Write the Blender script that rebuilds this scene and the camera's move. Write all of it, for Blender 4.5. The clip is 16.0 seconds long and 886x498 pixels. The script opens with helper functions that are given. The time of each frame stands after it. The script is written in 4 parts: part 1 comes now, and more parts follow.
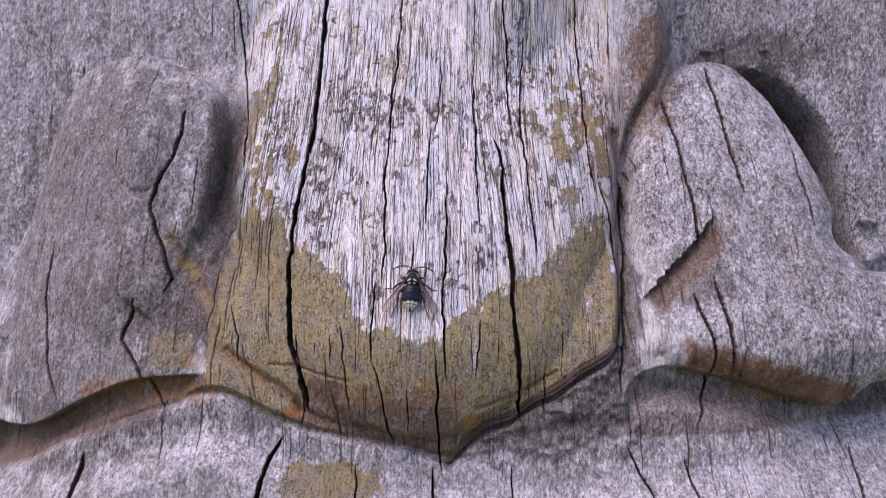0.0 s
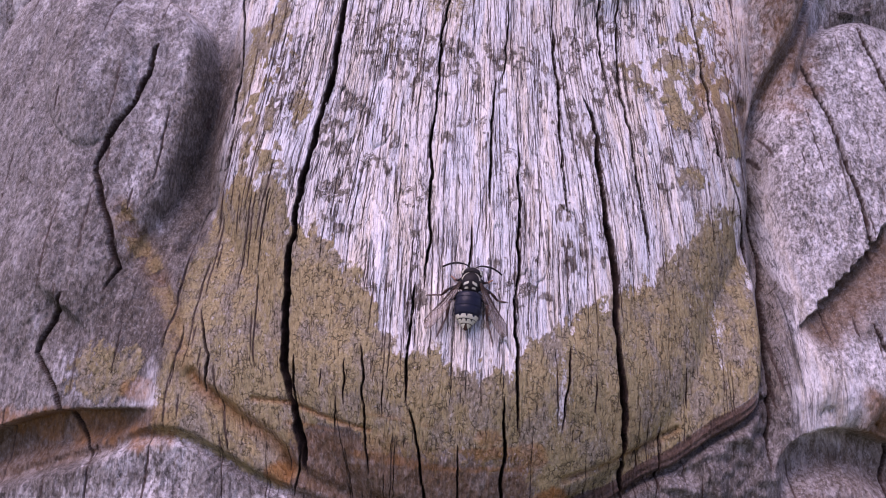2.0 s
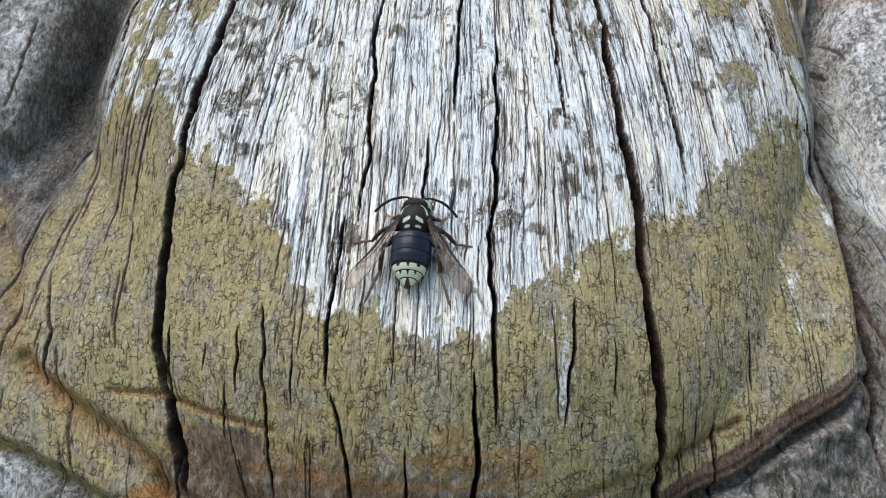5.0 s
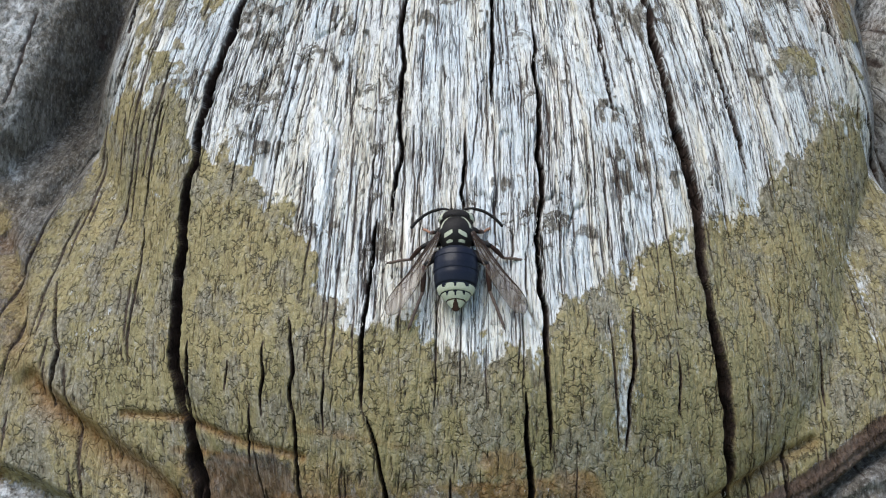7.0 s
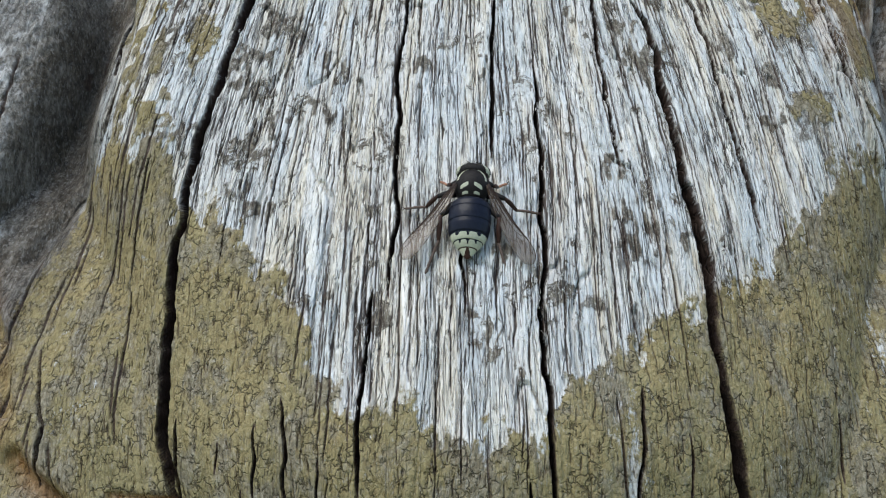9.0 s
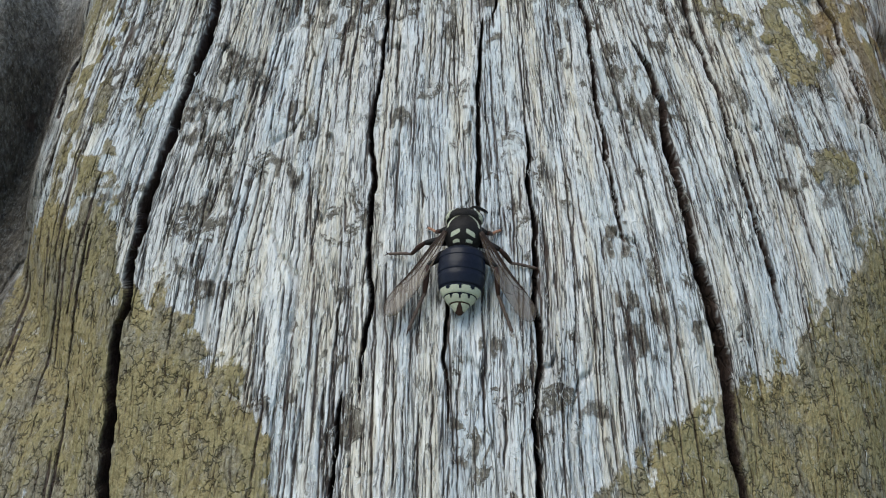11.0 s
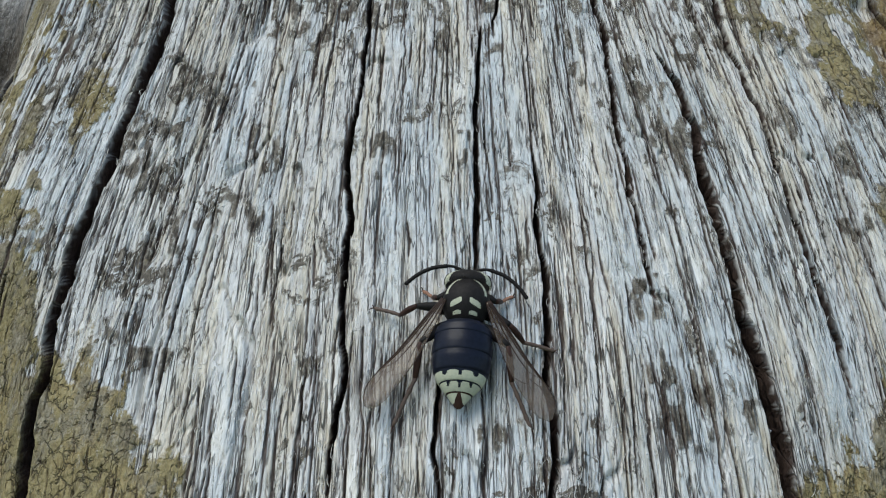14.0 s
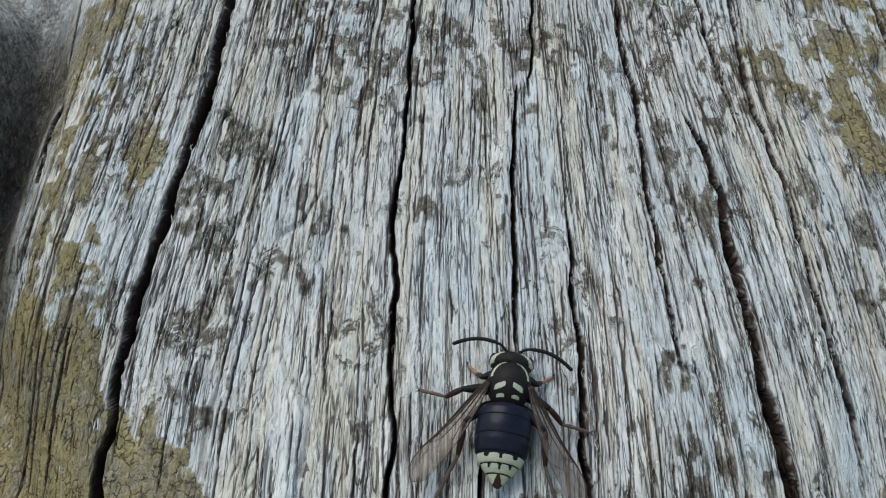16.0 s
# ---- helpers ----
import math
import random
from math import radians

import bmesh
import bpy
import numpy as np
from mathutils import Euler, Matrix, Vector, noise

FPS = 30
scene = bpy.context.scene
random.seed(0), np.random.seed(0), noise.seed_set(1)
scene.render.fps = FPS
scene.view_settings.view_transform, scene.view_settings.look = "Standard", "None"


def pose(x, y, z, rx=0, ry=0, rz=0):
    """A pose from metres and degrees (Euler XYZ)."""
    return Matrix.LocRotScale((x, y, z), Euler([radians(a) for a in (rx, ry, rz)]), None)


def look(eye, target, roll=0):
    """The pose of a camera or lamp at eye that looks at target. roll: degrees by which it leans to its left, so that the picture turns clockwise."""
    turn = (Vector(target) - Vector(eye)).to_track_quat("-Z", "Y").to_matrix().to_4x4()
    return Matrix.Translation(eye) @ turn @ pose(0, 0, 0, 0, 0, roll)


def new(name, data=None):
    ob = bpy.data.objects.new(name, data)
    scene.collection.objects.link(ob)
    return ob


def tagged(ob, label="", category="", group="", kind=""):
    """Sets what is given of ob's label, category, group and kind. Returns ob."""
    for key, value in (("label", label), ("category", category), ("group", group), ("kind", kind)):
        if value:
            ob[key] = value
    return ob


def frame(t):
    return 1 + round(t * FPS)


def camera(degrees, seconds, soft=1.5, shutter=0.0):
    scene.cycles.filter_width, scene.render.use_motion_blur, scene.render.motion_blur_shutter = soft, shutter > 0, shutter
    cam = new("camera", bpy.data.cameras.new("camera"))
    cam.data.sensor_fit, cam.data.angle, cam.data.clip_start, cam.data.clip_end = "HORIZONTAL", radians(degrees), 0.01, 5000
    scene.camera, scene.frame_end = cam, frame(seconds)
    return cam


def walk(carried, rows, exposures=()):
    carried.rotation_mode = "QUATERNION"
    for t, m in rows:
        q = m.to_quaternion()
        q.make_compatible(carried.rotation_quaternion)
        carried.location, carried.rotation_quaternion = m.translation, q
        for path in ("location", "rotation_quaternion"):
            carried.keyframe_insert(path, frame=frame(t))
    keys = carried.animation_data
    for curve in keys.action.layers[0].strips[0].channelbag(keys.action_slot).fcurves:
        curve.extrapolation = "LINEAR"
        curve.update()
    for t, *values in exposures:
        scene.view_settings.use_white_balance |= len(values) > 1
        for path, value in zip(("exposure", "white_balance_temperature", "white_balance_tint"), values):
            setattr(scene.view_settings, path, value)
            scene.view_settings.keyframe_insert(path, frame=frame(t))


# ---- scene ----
cam = camera(56.1, 16.0, 1.1)
ROWS = [
    (0.0, 0.00098, 0.00040, 1.19785, 0.132, 0.374, 0.066),
    (0.5, -0.00627, 0.04027, 1.19289, 0.035, 1.519, -0.061),
    (1.0, -0.01554, 0.06996, 1.18639, -0.151, 2.146, -1.154),
    (1.5, -0.01847, 0.08968, 1.18570, -0.378, 2.660, -1.955),
    (2.0, -0.02124, 0.10793, 1.18307, -0.492, 3.398, -2.692),
    (2.5, -0.00888, 0.12588, 1.17186, -0.606, 4.281, -2.596),
    (3.0, -0.01015, 0.13891, 1.16252, -0.550, 4.825, -2.421),
    (3.5, 0.00096, 0.15179, 1.15128, -0.095, 5.618, -2.595),
    (4.0, -0.00513, 0.16127, 1.15243, -0.039, 6.468, -3.090),
    (4.2, -0.00570, 0.16649, 1.15935, 0.145, 6.541, -2.753),
    (6.3, -0.00673, 0.19077, 1.16470, 1.136, 6.235, -0.373),
    (6.5, -0.01016, 0.19173, 1.16394, 0.956, 5.996, -0.589),
    (7.0, -0.01283, 0.19437, 1.16703, 1.081, 6.028, -0.631),
    (7.5, -0.01259, 0.19625, 1.17317, 1.235, 5.684, -0.396),
    (8.0, -0.01460, 0.19776, 1.17161, 1.275, 5.593, -0.407),
    (8.5, -0.01390, 0.19804, 1.17470, 1.371, 5.396, -0.152),
    (9.0, -0.01205, 0.19987, 1.18181, 1.463, 5.010, -0.023),
    (9.5, -0.01126, 0.20058, 1.19213, 1.383, 4.522, 0.199),
    (10.0, -0.01037, 0.20383, 1.19642, 1.388, 4.420, 0.343),
    (10.2, -0.01199, 0.20525, 1.19944, 1.151, 4.186, 0.332),
    (12.3, -0.01030, 0.23715, 1.19651, 0.030, 5.105, -0.056),
    (12.5, -0.00923, 0.23871, 1.19718, 0.195, 5.285, -0.079),
    (13.0, -0.00885, 0.24046, 1.20071, 0.178, 5.310, -0.066),
    (13.5, -0.01136, 0.24120, 1.20351, -0.077, 5.258, -0.023),
    (14.0, -0.01136, 0.23998, 1.20657, 0.041, 4.934, 0.174),
    (14.5, -0.00968, 0.24043, 1.20408, 0.054, 4.831, 0.207),
    (15.0, -0.01054, 0.23823, 1.20897, 0.014, 4.316, -0.239),
    (15.5, -0.01500, 0.23498, 1.21515, -0.310, 3.135, -0.423),
    (16.0, -0.01766, 0.23210, 1.22064, -0.182, 2.415, -0.833),
]
EXPOSURES = [(0.0, 1.5, 6500, 43), (0.5, 1.52, 6500, 60), (1.9, 1.50, 6500, 64), (2.4, 0.95, 6500, 22), (3.0, 1.35, 6500, 14), (3.5, 1.70, 6500, 11), (4.0, 1.80, 6500, 11), (4.2, 1.80, 6500, 11), (6.5, 1.60, 6500, 9), (7.5, 1.60, 6500, 9), (8.0, 1.46, 6500, 8), (9.0, 1.39, 6500, 7), (9.5, 1.27, 6500, 6), (12.5, 1.09, 6500, 5), (14.5, 1.05, 6500, 5), (16.0, 1.0, 6500, 5)]
walk(cam, [(t, pose(x, y, z, 90 + pitch, roll, yaw)) for t, x, y, z, yaw, pitch, roll in ROWS], EXPOSURES)

# ---- world, sun, exposure ----
SUN_UP, SUN_ROUND = 58.0, -40.0


def daylight():
    world = bpy.data.worlds.new("sky")
    scene.world = world
    world.use_nodes = True
    nodes, links = world.node_tree.nodes, world.node_tree.links
    nodes.clear()
    sky = nodes.new("ShaderNodeTexSky")
    sky.sky_type, sky.sun_disc = "NISHITA", False
    sky.sun_elevation, sky.sun_rotation = radians(SUN_UP), radians(SUN_ROUND)
    sky.air_density, sky.dust_density, sky.ozone_density = 1.0, 3.0, 1.0
    back, out = nodes.new("ShaderNodeBackground"), nodes.new("ShaderNodeOutputWorld")
    back.inputs["Strength"].default_value = 0.12
    links.new(sky.outputs[0], back.inputs["Color"])
    links.new(back.outputs[0], out.inputs[0])
    lamp = bpy.data.lights.new("sun", "SUN")
    lamp.energy, lamp.angle, lamp.color = 1.0, radians(40), (1.0, 0.95, 0.88)
    sun = new("sun", lamp)
    up, turn = radians(SUN_UP), radians(SUN_ROUND)
    way = Vector((math.sin(turn) * math.cos(up), -math.cos(turn) * math.cos(up), math.sin(up)))
    sun.matrix_world = look(way * 6, (0, 0, 0))


daylight()

# ---- materials ----


class Paint:
    """A small helper that wires a node material."""

    def __init__(self, name, rough=0.8, metal=0.0):
        self.mat = bpy.data.materials.new(name)
        self.mat.use_nodes = True
        self.tree = self.mat.node_tree
        self.shader = self.tree.nodes["Principled BSDF"]
        self.shader.inputs["Roughness"].default_value = rough
        self.shader.inputs["Metallic"].default_value = metal
        self.place = self.tree.nodes.new("ShaderNodeTexCoord").outputs["Object"]

    def follow(self, name):
        """Shift x by an attribute, so that the grain leans with the wood."""
        a = self.tree.nodes.new("ShaderNodeAttribute")
        a.attribute_name = name
        add = self.tree.nodes.new("ShaderNodeVectorMath")
        c = self.tree.nodes.new("ShaderNodeCombineXYZ")
        self.link(a.outputs["Fac"], c.inputs[0])
        self.link(self.place, add.inputs[0])
        self.link(c.outputs[0], add.inputs[1])
        self.place = add.outputs[0]

    def link(self, a, b):
        self.tree.links.new(a, b)

    def noise(self, scale, detail=3.0, rough=0.55, warp=0.0):
        """Noise with its own scale along x, y and z, in turns per metre."""
        m = self.tree.nodes.new("ShaderNodeMapping")
        m.inputs["Scale"].default_value = scale
        self.link(self.place, m.inputs["Vector"])
        n = self.tree.nodes.new("ShaderNodeTexNoise")
        n.inputs["Scale"].default_value, n.inputs["Detail"].default_value = 1.0, detail
        n.inputs["Roughness"].default_value, n.inputs["Distortion"].default_value = rough, warp
        self.link(m.outputs[0], n.inputs["Vector"])
        return n.outputs[0]

    def line(self, scale, at, wide, detail=2.0, warp=0.0):
        """Thin wandering threads: where a noise crosses a level."""
        n = self.noise(scale, detail, 0.55, warp)
        return self.ramp(self.sum(self.sum(n, at, "SUBTRACT"), 0.0, "ABSOLUTE"), (wide * 0.45, 1.0), (wide, 0.0))

    def cells(self, scale, warp=0.0):
        """Distance from the edges of uneven plates."""
        n = self.tree.nodes.new("ShaderNodeTexNoise")
        n.inputs["Scale"].default_value, n.inputs["Detail"].default_value = 900.0, 2.0
        self.link(self.place, n.inputs["Vector"])
        shift = self.tree.nodes.new("ShaderNodeVectorMath")
        shift.operation = "MULTIPLY_ADD"
        self.link(n.outputs["Color"], shift.inputs[0])
        shift.inputs[1].default_value = (warp, warp, warp)
        self.link(self.place, shift.inputs[2])
        m = self.tree.nodes.new("ShaderNodeMapping")
        m.inputs["Scale"].default_value = scale
        self.link(shift.outputs[0], m.inputs["Vector"])
        n = self.tree.nodes.new("ShaderNodeTexVoronoi")
        n.feature = "DISTANCE_TO_EDGE"
        n.inputs["Scale"].default_value = 1.0
        self.link(m.outputs[0], n.inputs["Vector"])
        return n.outputs["Distance"]

    def ramp(self, value, *stops):
        r = self.tree.nodes.new("ShaderNodeValToRGB")
        e = r.color_ramp.elements
        while len(e) < len(stops):
            e.new(0.5)
        for k, (at, colour) in enumerate(stops):
            e[k].position = at
            e[k].color = (*colour, 1) if isinstance(colour, tuple) else (colour, colour, colour, 1)
        self.link(value, r.inputs[0])
        return r.outputs[0]

    def mix(self, factor, a, b, mode="MIX"):
        m = self.tree.nodes.new("ShaderNodeMix")
        m.data_type, m.blend_type = "RGBA", mode
        for value, socket in ((factor, m.inputs[0]), (a, m.inputs[6]), (b, m.inputs[7])):
            if isinstance(value, tuple):
                socket.default_value = (*value, 1)
            elif isinstance(value, (int, float)):
                socket.default_value = value
            else:
                self.link(value, socket)
        return m.outputs[2]

    def sum(self, a, b, mode="MULTIPLY"):
        m = self.tree.nodes.new("ShaderNodeMath")
        m.operation = mode
        for value, socket in ((a, m.inputs[0]), (b, m.inputs[1])):
            if isinstance(value, (int, float)):
                socket.default_value = value
            else:
                self.link(value, socket)
        return m.outputs[0]

    def mask(self, name):
        a = self.tree.nodes.new("ShaderNodeAttribute")
        a.attribute_name = name
        return a.outputs["Fac"]

    def colour(self, socket):
        if isinstance(socket, tuple):
            self.shader.inputs["Base Color"].default_value = (*socket, 1)
        else:
            self.link(socket, self.shader.inputs["Base Color"])

    def bump(self, height, depth, strength=1.0):
        b = self.tree.nodes.new("ShaderNodeBump")
        b.inputs["Distance"].default_value, b.inputs["Strength"].default_value = depth, strength
        self.link(height, b.inputs["Height"])
        self.link(b.outputs[0], self.shader.inputs["Normal"])


def weathered_wood():
    p = Paint("weathered_wood", 0.85)
    p.shader.inputs["Specular IOR Level"].default_value = 0.25
    p.follow("drift")
    algae, mottled, grime_and_shade = p.mask("algae"), p.mask("mottled"), p.mask("grime_and_shade")
    fine = p.noise((3900, 600, 380), 4, 0.66, 0.25)
    grit = p.noise((1900, 1500, 1100), 3, 0.65, 0.3)
    fibre = p.sum(p.sum(p.mask("tone"), 0.42), p.sum(fine, 0.58), "ADD")
    streak = p.noise((330, 20, 14), 3, 0.6, 0.3)
    patch = p.noise((70, 70, 34), 4, 0.6, 0.5)
    blotch = p.noise((260, 260, 150), 5, 0.7, 0.6)
    speck = p.noise((1300, 1300, 800), 3, 0.7)
    # sharp hair cracks, long and nearly straight, in some places more than in others
    hair = p.sum(p.line((520, 24, 22), 0.5, 0.010, 2), p.line((360, 13, 11), 0.57, 0.009, 2), "MAXIMUM")
    hair = p.sum(hair, p.line((850, 60, 55), 0.47, 0.013, 2, 0.2), "MAXIMUM")
    hair = p.sum(hair, p.ramp(p.noise((210, 60, 45), 2, 0.6), (0.44, 0.0), (0.52, 1.0)))
    nick = p.ramp(p.noise((2100, 160, 120), 2, 0.55, 0.1), (0.23, 1.0), (0.31, 0.0))
    nick = p.sum(nick, p.ramp(p.noise((300, 200, 90), 3, 0.6), (0.42, 0.1), (0.58, 1.0)))
    thread = p.sum(hair, p.sum(nick, 0.4), "MAXIMUM")
    # pale fluff that lies across the fibres
    fleck = p.sum(p.line((900, 210, 205), 0.5, 0.026, 2, 0.4), p.line((640, 300, 270), 0.44, 0.020, 2, 0.8), "MAXIMUM")
    fleck = p.sum(fleck, p.ramp(p.noise((330, 330, 140), 2, 0.6), (0.42, 0.0), (0.56, 1.0)))
    # short hooked cracks of the crust
    plates = p.cells((760, 700, 560), 0.0016)
    craze = p.ramp(plates, (0.025, 1.0), (0.075, 0.0))
    craze = p.sum(craze, p.ramp(p.noise((420, 420, 300), 3, 0.65), (0.48, 0.0), (0.56, 1.0)))
    # bare silver-grey fibres, with tan and bluish runs
    grey = p.ramp(fibre, (0.32, (0.37, 0.355, 0.33)), (0.42, (0.53, 0.515, 0.485)), (0.50, (0.64, 0.63, 0.595)), (0.61, (0.78, 0.77, 0.735)))
    warm = p.ramp(fibre, (0.32, (0.36, 0.31, 0.24)), (0.42, (0.52, 0.465, 0.37)), (0.50, (0.65, 0.595, 0.485)), (0.61, (0.79, 0.745, 0.64)))
    cold = p.ramp(fibre, (0.32, (0.32, 0.34, 0.345)), (0.42, (0.46, 0.505, 0.525)), (0.58, (0.67, 0.725, 0.74)))
    wood = p.mix(p.ramp(streak, (0.47, 0.0), (0.57, 0.9)), grey, warm)
    wood = p.mix(p.ramp(p.noise((160, 30, 20), 3, 0.6), (0.48, 0.0), (0.58, 0.68)), wood, cold)
    wood = p.mix(p.sum(p.mask("pale"), 0.75), wood, p.ramp(fibre, (0.36, (0.52, 0.47, 0.38)), (0.46, (0.80, 0.765, 0.68)), (0.58, (0.93, 0.915, 0.865))))
    wood = p.mix(p.sum(fleck, 0.6), wood, (0.84, 0.83, 0.79))
    # dark crumbs of old growth in ragged patches
    film = p.sum(p.ramp(blotch, (0.50, 0.0), (0.57, 1.0)), p.ramp(patch, (0.49, 0.0), (0.58, 1.0)))
    film = p.sum(film, p.mask("film"), "MAXIMUM")
    crumbs = p.ramp(p.sum(p.sum(grit, 0.55), p.sum(film, 0.30), "ADD"), (0.44, 0.0), (0.53, 1.0))
    wood = p.mix(p.sum(p.sum(film, p.sum(crumbs, p.sum(film, 0.15), "ADD")), 0.84), wood, p.ramp(p.sum(p.sum(speck, 0.6), p.sum(fibre, 0.4), "ADD"), (0.38, (0.06, 0.05, 0.038)), (0.50, (0.15, 0.13, 0.10)), (0.62, (0.34, 0.31, 0.25))))
    # pitted wood without clear fibres, on the lobes and the ledge
    pits = p.sum(p.sum(p.noise((1050, 800, 460), 4, 0.68, 0.5), 0.46), p.sum(p.noise((400, 320, 180), 4, 0.66, 0.4), 0.34), "ADD")
    pits = p.sum(pits, p.sum(p.noise((95, 80, 34), 3, 0.6, 0.3), 0.20), "ADD")
    mottle = p.ramp(pits, (0.40, (0.055, 0.05, 0.042)), (0.465, (0.22, 0.205, 0.185)), (0.525, (0.45, 0.44, 0.42)), (0.61, (0.74, 0.735, 0.725)))
    pock = p.ramp(p.noise((1150, 1000, 640), 3, 0.72, 0.4), (0.39, 1.0), (0.48, 0.0))
    crest = p.ramp(p.noise((1700, 1500, 900), 3, 0.7, 0.3), (0.54, 0.0), (0.64, 1.0))
    wood = p.mix(p.sum(mottled, 0.92), wood, mottle)
    # darker old film on the flanks and hollows, with shade painted into hollows and undercuts
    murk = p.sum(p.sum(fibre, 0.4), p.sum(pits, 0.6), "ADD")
    wood = p.mix(p.sum(grime_and_shade, p.ramp(blotch, (0.25, 0.80), (0.52, 1.0))), wood, p.ramp(murk, (0.37, (0.018, 0.014, 0.010)), (0.48, (0.068, 0.054, 0.038)), (0.57, (0.145, 0.12, 0.088)), (0.67, (0.29, 0.26, 0.215))))
    rough_skin = p.sum(mottled, grime_and_shade, "MAXIMUM")
    wood = p.mix(p.sum(p.sum(pock, rough_skin), 0.55), wood, (0.045, 0.038, 0.030))
    wood = p.mix(p.sum(p.sum(crest, rough_skin), p.sum(0.55, p.sum(grime_and_shade, 0.36), "SUBTRACT")), wood, (0.66, 0.65, 0.62))
    # crust of algae: an even olive skin with worn and tawny places, broken into crumbs at its edge
    cover = p.ramp(p.sum(p.sum(algae, 0.50), p.sum(p.sum(grit, 0.55), p.sum(blotch, 0.55), "ADD"), "ADD"), (0.69, 0.0), (0.83, 1.0))
    crust = p.ramp(speck, (0.26, (0.185, 0.150, 0.073)), (0.45, (0.265, 0.222, 0.108)), (0.62, (0.308, 0.262, 0.132)), (0.78, (0.38, 0.335, 0.20)))
    tawny = p.ramp(speck, (0.30, (0.235, 0.175, 0.080)), (0.5, (0.335, 0.265, 0.125)), (0.68, (0.42, 0.35, 0.19)))
    dull = p.ramp(speck, (0.30, (0.15, 0.128, 0.085)), (0.5, (0.245, 0.213, 0.148)), (0.68, (0.37, 0.335, 0.255)))
    crust = p.mix(p.ramp(patch, (0.44, 0.0), (0.62, 0.8)), crust, tawny)
    crust = p.mix(p.ramp(p.noise((150, 150, 80), 5, 0.72, 0.4), (0.47, 0.0), (0.58, 0.9)), crust, dull)
    crust = p.mix(p.ramp(p.noise((900, 900, 420), 4, 0.75, 0.4), (0.60, 0.0), (0.68, 0.55)), crust, (0.46, 0.43, 0.36))
    wood = p.mix(cover, wood, crust)
    # hair cracks along the grain, and the crazing of the crust
    plainly = p.sum(p.sum(1.0, p.sum(cover, 0.75), "SUBTRACT"), p.sum(1.0, p.sum(mottled, 0.75), "SUBTRACT"))
    wood = p.mix(p.sum(p.sum(thread, plainly), 0.80), wood, (0.040, 0.034, 0.030))
    wood = p.mix(p.sum(p.sum(craze, cover), 0.72), wood, (0.065, 0.052, 0.030))
    # foxy stains with some painted flare tint, and the brown inside of cracks
    wood = p.mix(p.sum(p.mask("rust_and_flare"), p.ramp(blotch, (0.3, 0.45), (0.6, 1.0))), wood, p.ramp(p.sum(p.sum(speck, 0.5), p.sum(fibre, 0.5), "ADD"), (0.3, (0.11, 0.042, 0.012)), (0.52, (0.33, 0.155, 0.045)), (0.72, (0.44, 0.27, 0.115))))
    # this dark brown also paints the shade below the muzzle's lip
    wood = p.mix(p.mask("split_and_shade"), wood, p.ramp(speck, (0.3, (0.036, 0.023, 0.018)), (0.7, (0.11, 0.075, 0.060))))
    p.colour(wood)
    bare = p.sum(1.0, cover, "SUBTRACT")
    relief = p.sum(p.sum(p.sum(fine, p.sum(p.sum(p.sum(bare, p.sum(1.0, mottled, "SUBTRACT")), 0.75), 0.1, "ADD")), 0.24), p.sum(speck, 0.16), "ADD")
    relief = p.sum(relief, p.sum(p.sum(p.ramp(plates, (0.0, 0.0), (0.16, 1.0)), cover), 0.09), "ADD")
    relief = p.sum(relief, p.sum(p.sum(p.noise((2300, 2300, 1700), 3, 0.6), cover), 0.30), "ADD")
    relief = p.sum(p.sum(relief, p.sum(fleck, 0.12), "ADD"), p.sum(p.sum(p.sum(p.sum(grit, 0.4), pits, "ADD"), p.sum(pock, 0.35), "SUBTRACT"), p.sum(rough_skin, 0.7)), "ADD")
    relief = p.sum(relief, p.sum(p.sum(film, crumbs), 0.15), "ADD")
    p.bump(p.sum(relief, p.sum(p.sum(p.sum(thread, plainly), p.sum(craze, cover), "MAXIMUM"), 0.3), "SUBTRACT"), 0.0009, 1.0)
    return p.mat


def loose_fibre():
    p = Paint("loose_fibre", 0.8)
    p.shader.inputs["Specular IOR Level"].default_value = 0.2
    p.colour(p.ramp(p.noise((300, 300, 120), 3, 0.6), (0.35, (0.40, 0.36, 0.29)), (0.5, (0.66, 0.63, 0.56)), (0.65, (0.82, 0.81, 0.77))))
    return p.mat


def plain(name, colour, rough, coat=0.0, vary=0.25, scale=2500):
    p = Paint(name, rough)
    n = p.noise((scale,) * 3, 3)
    dark = tuple(c * (1 - vary) for c in colour)
    light = tuple(min(1, c * (1 + vary)) for c in colour)
    p.colour(p.ramp(n, (0.3, dark), (0.7, light)))
    p.shader.inputs["Coat Weight"].default_value = coat
    p.shader.inputs["Specular IOR Level"].default_value = 0.18
    p.bump(n, 0.00004, 0.5)
    return p.mat


def wing_film():
    p = Paint("wing_film", 0.3)
    p.colour(p.ramp(p.noise((500, 500, 500), 2), (0.3, (0.12, 0.088, 0.06)), (0.7, (0.21, 0.158, 0.112))))
    p.shader.inputs["Alpha"].default_value = 0.35
    return p.mat


def meadow():
    p = Paint("meadow", 0.95)
    p.colour(p.ramp(p.noise((3, 3, 3), 6, 0.7), (0.3, (0.035, 0.05, 0.018)), (0.7, (0.10, 0.12, 0.05))))
    return p.mat


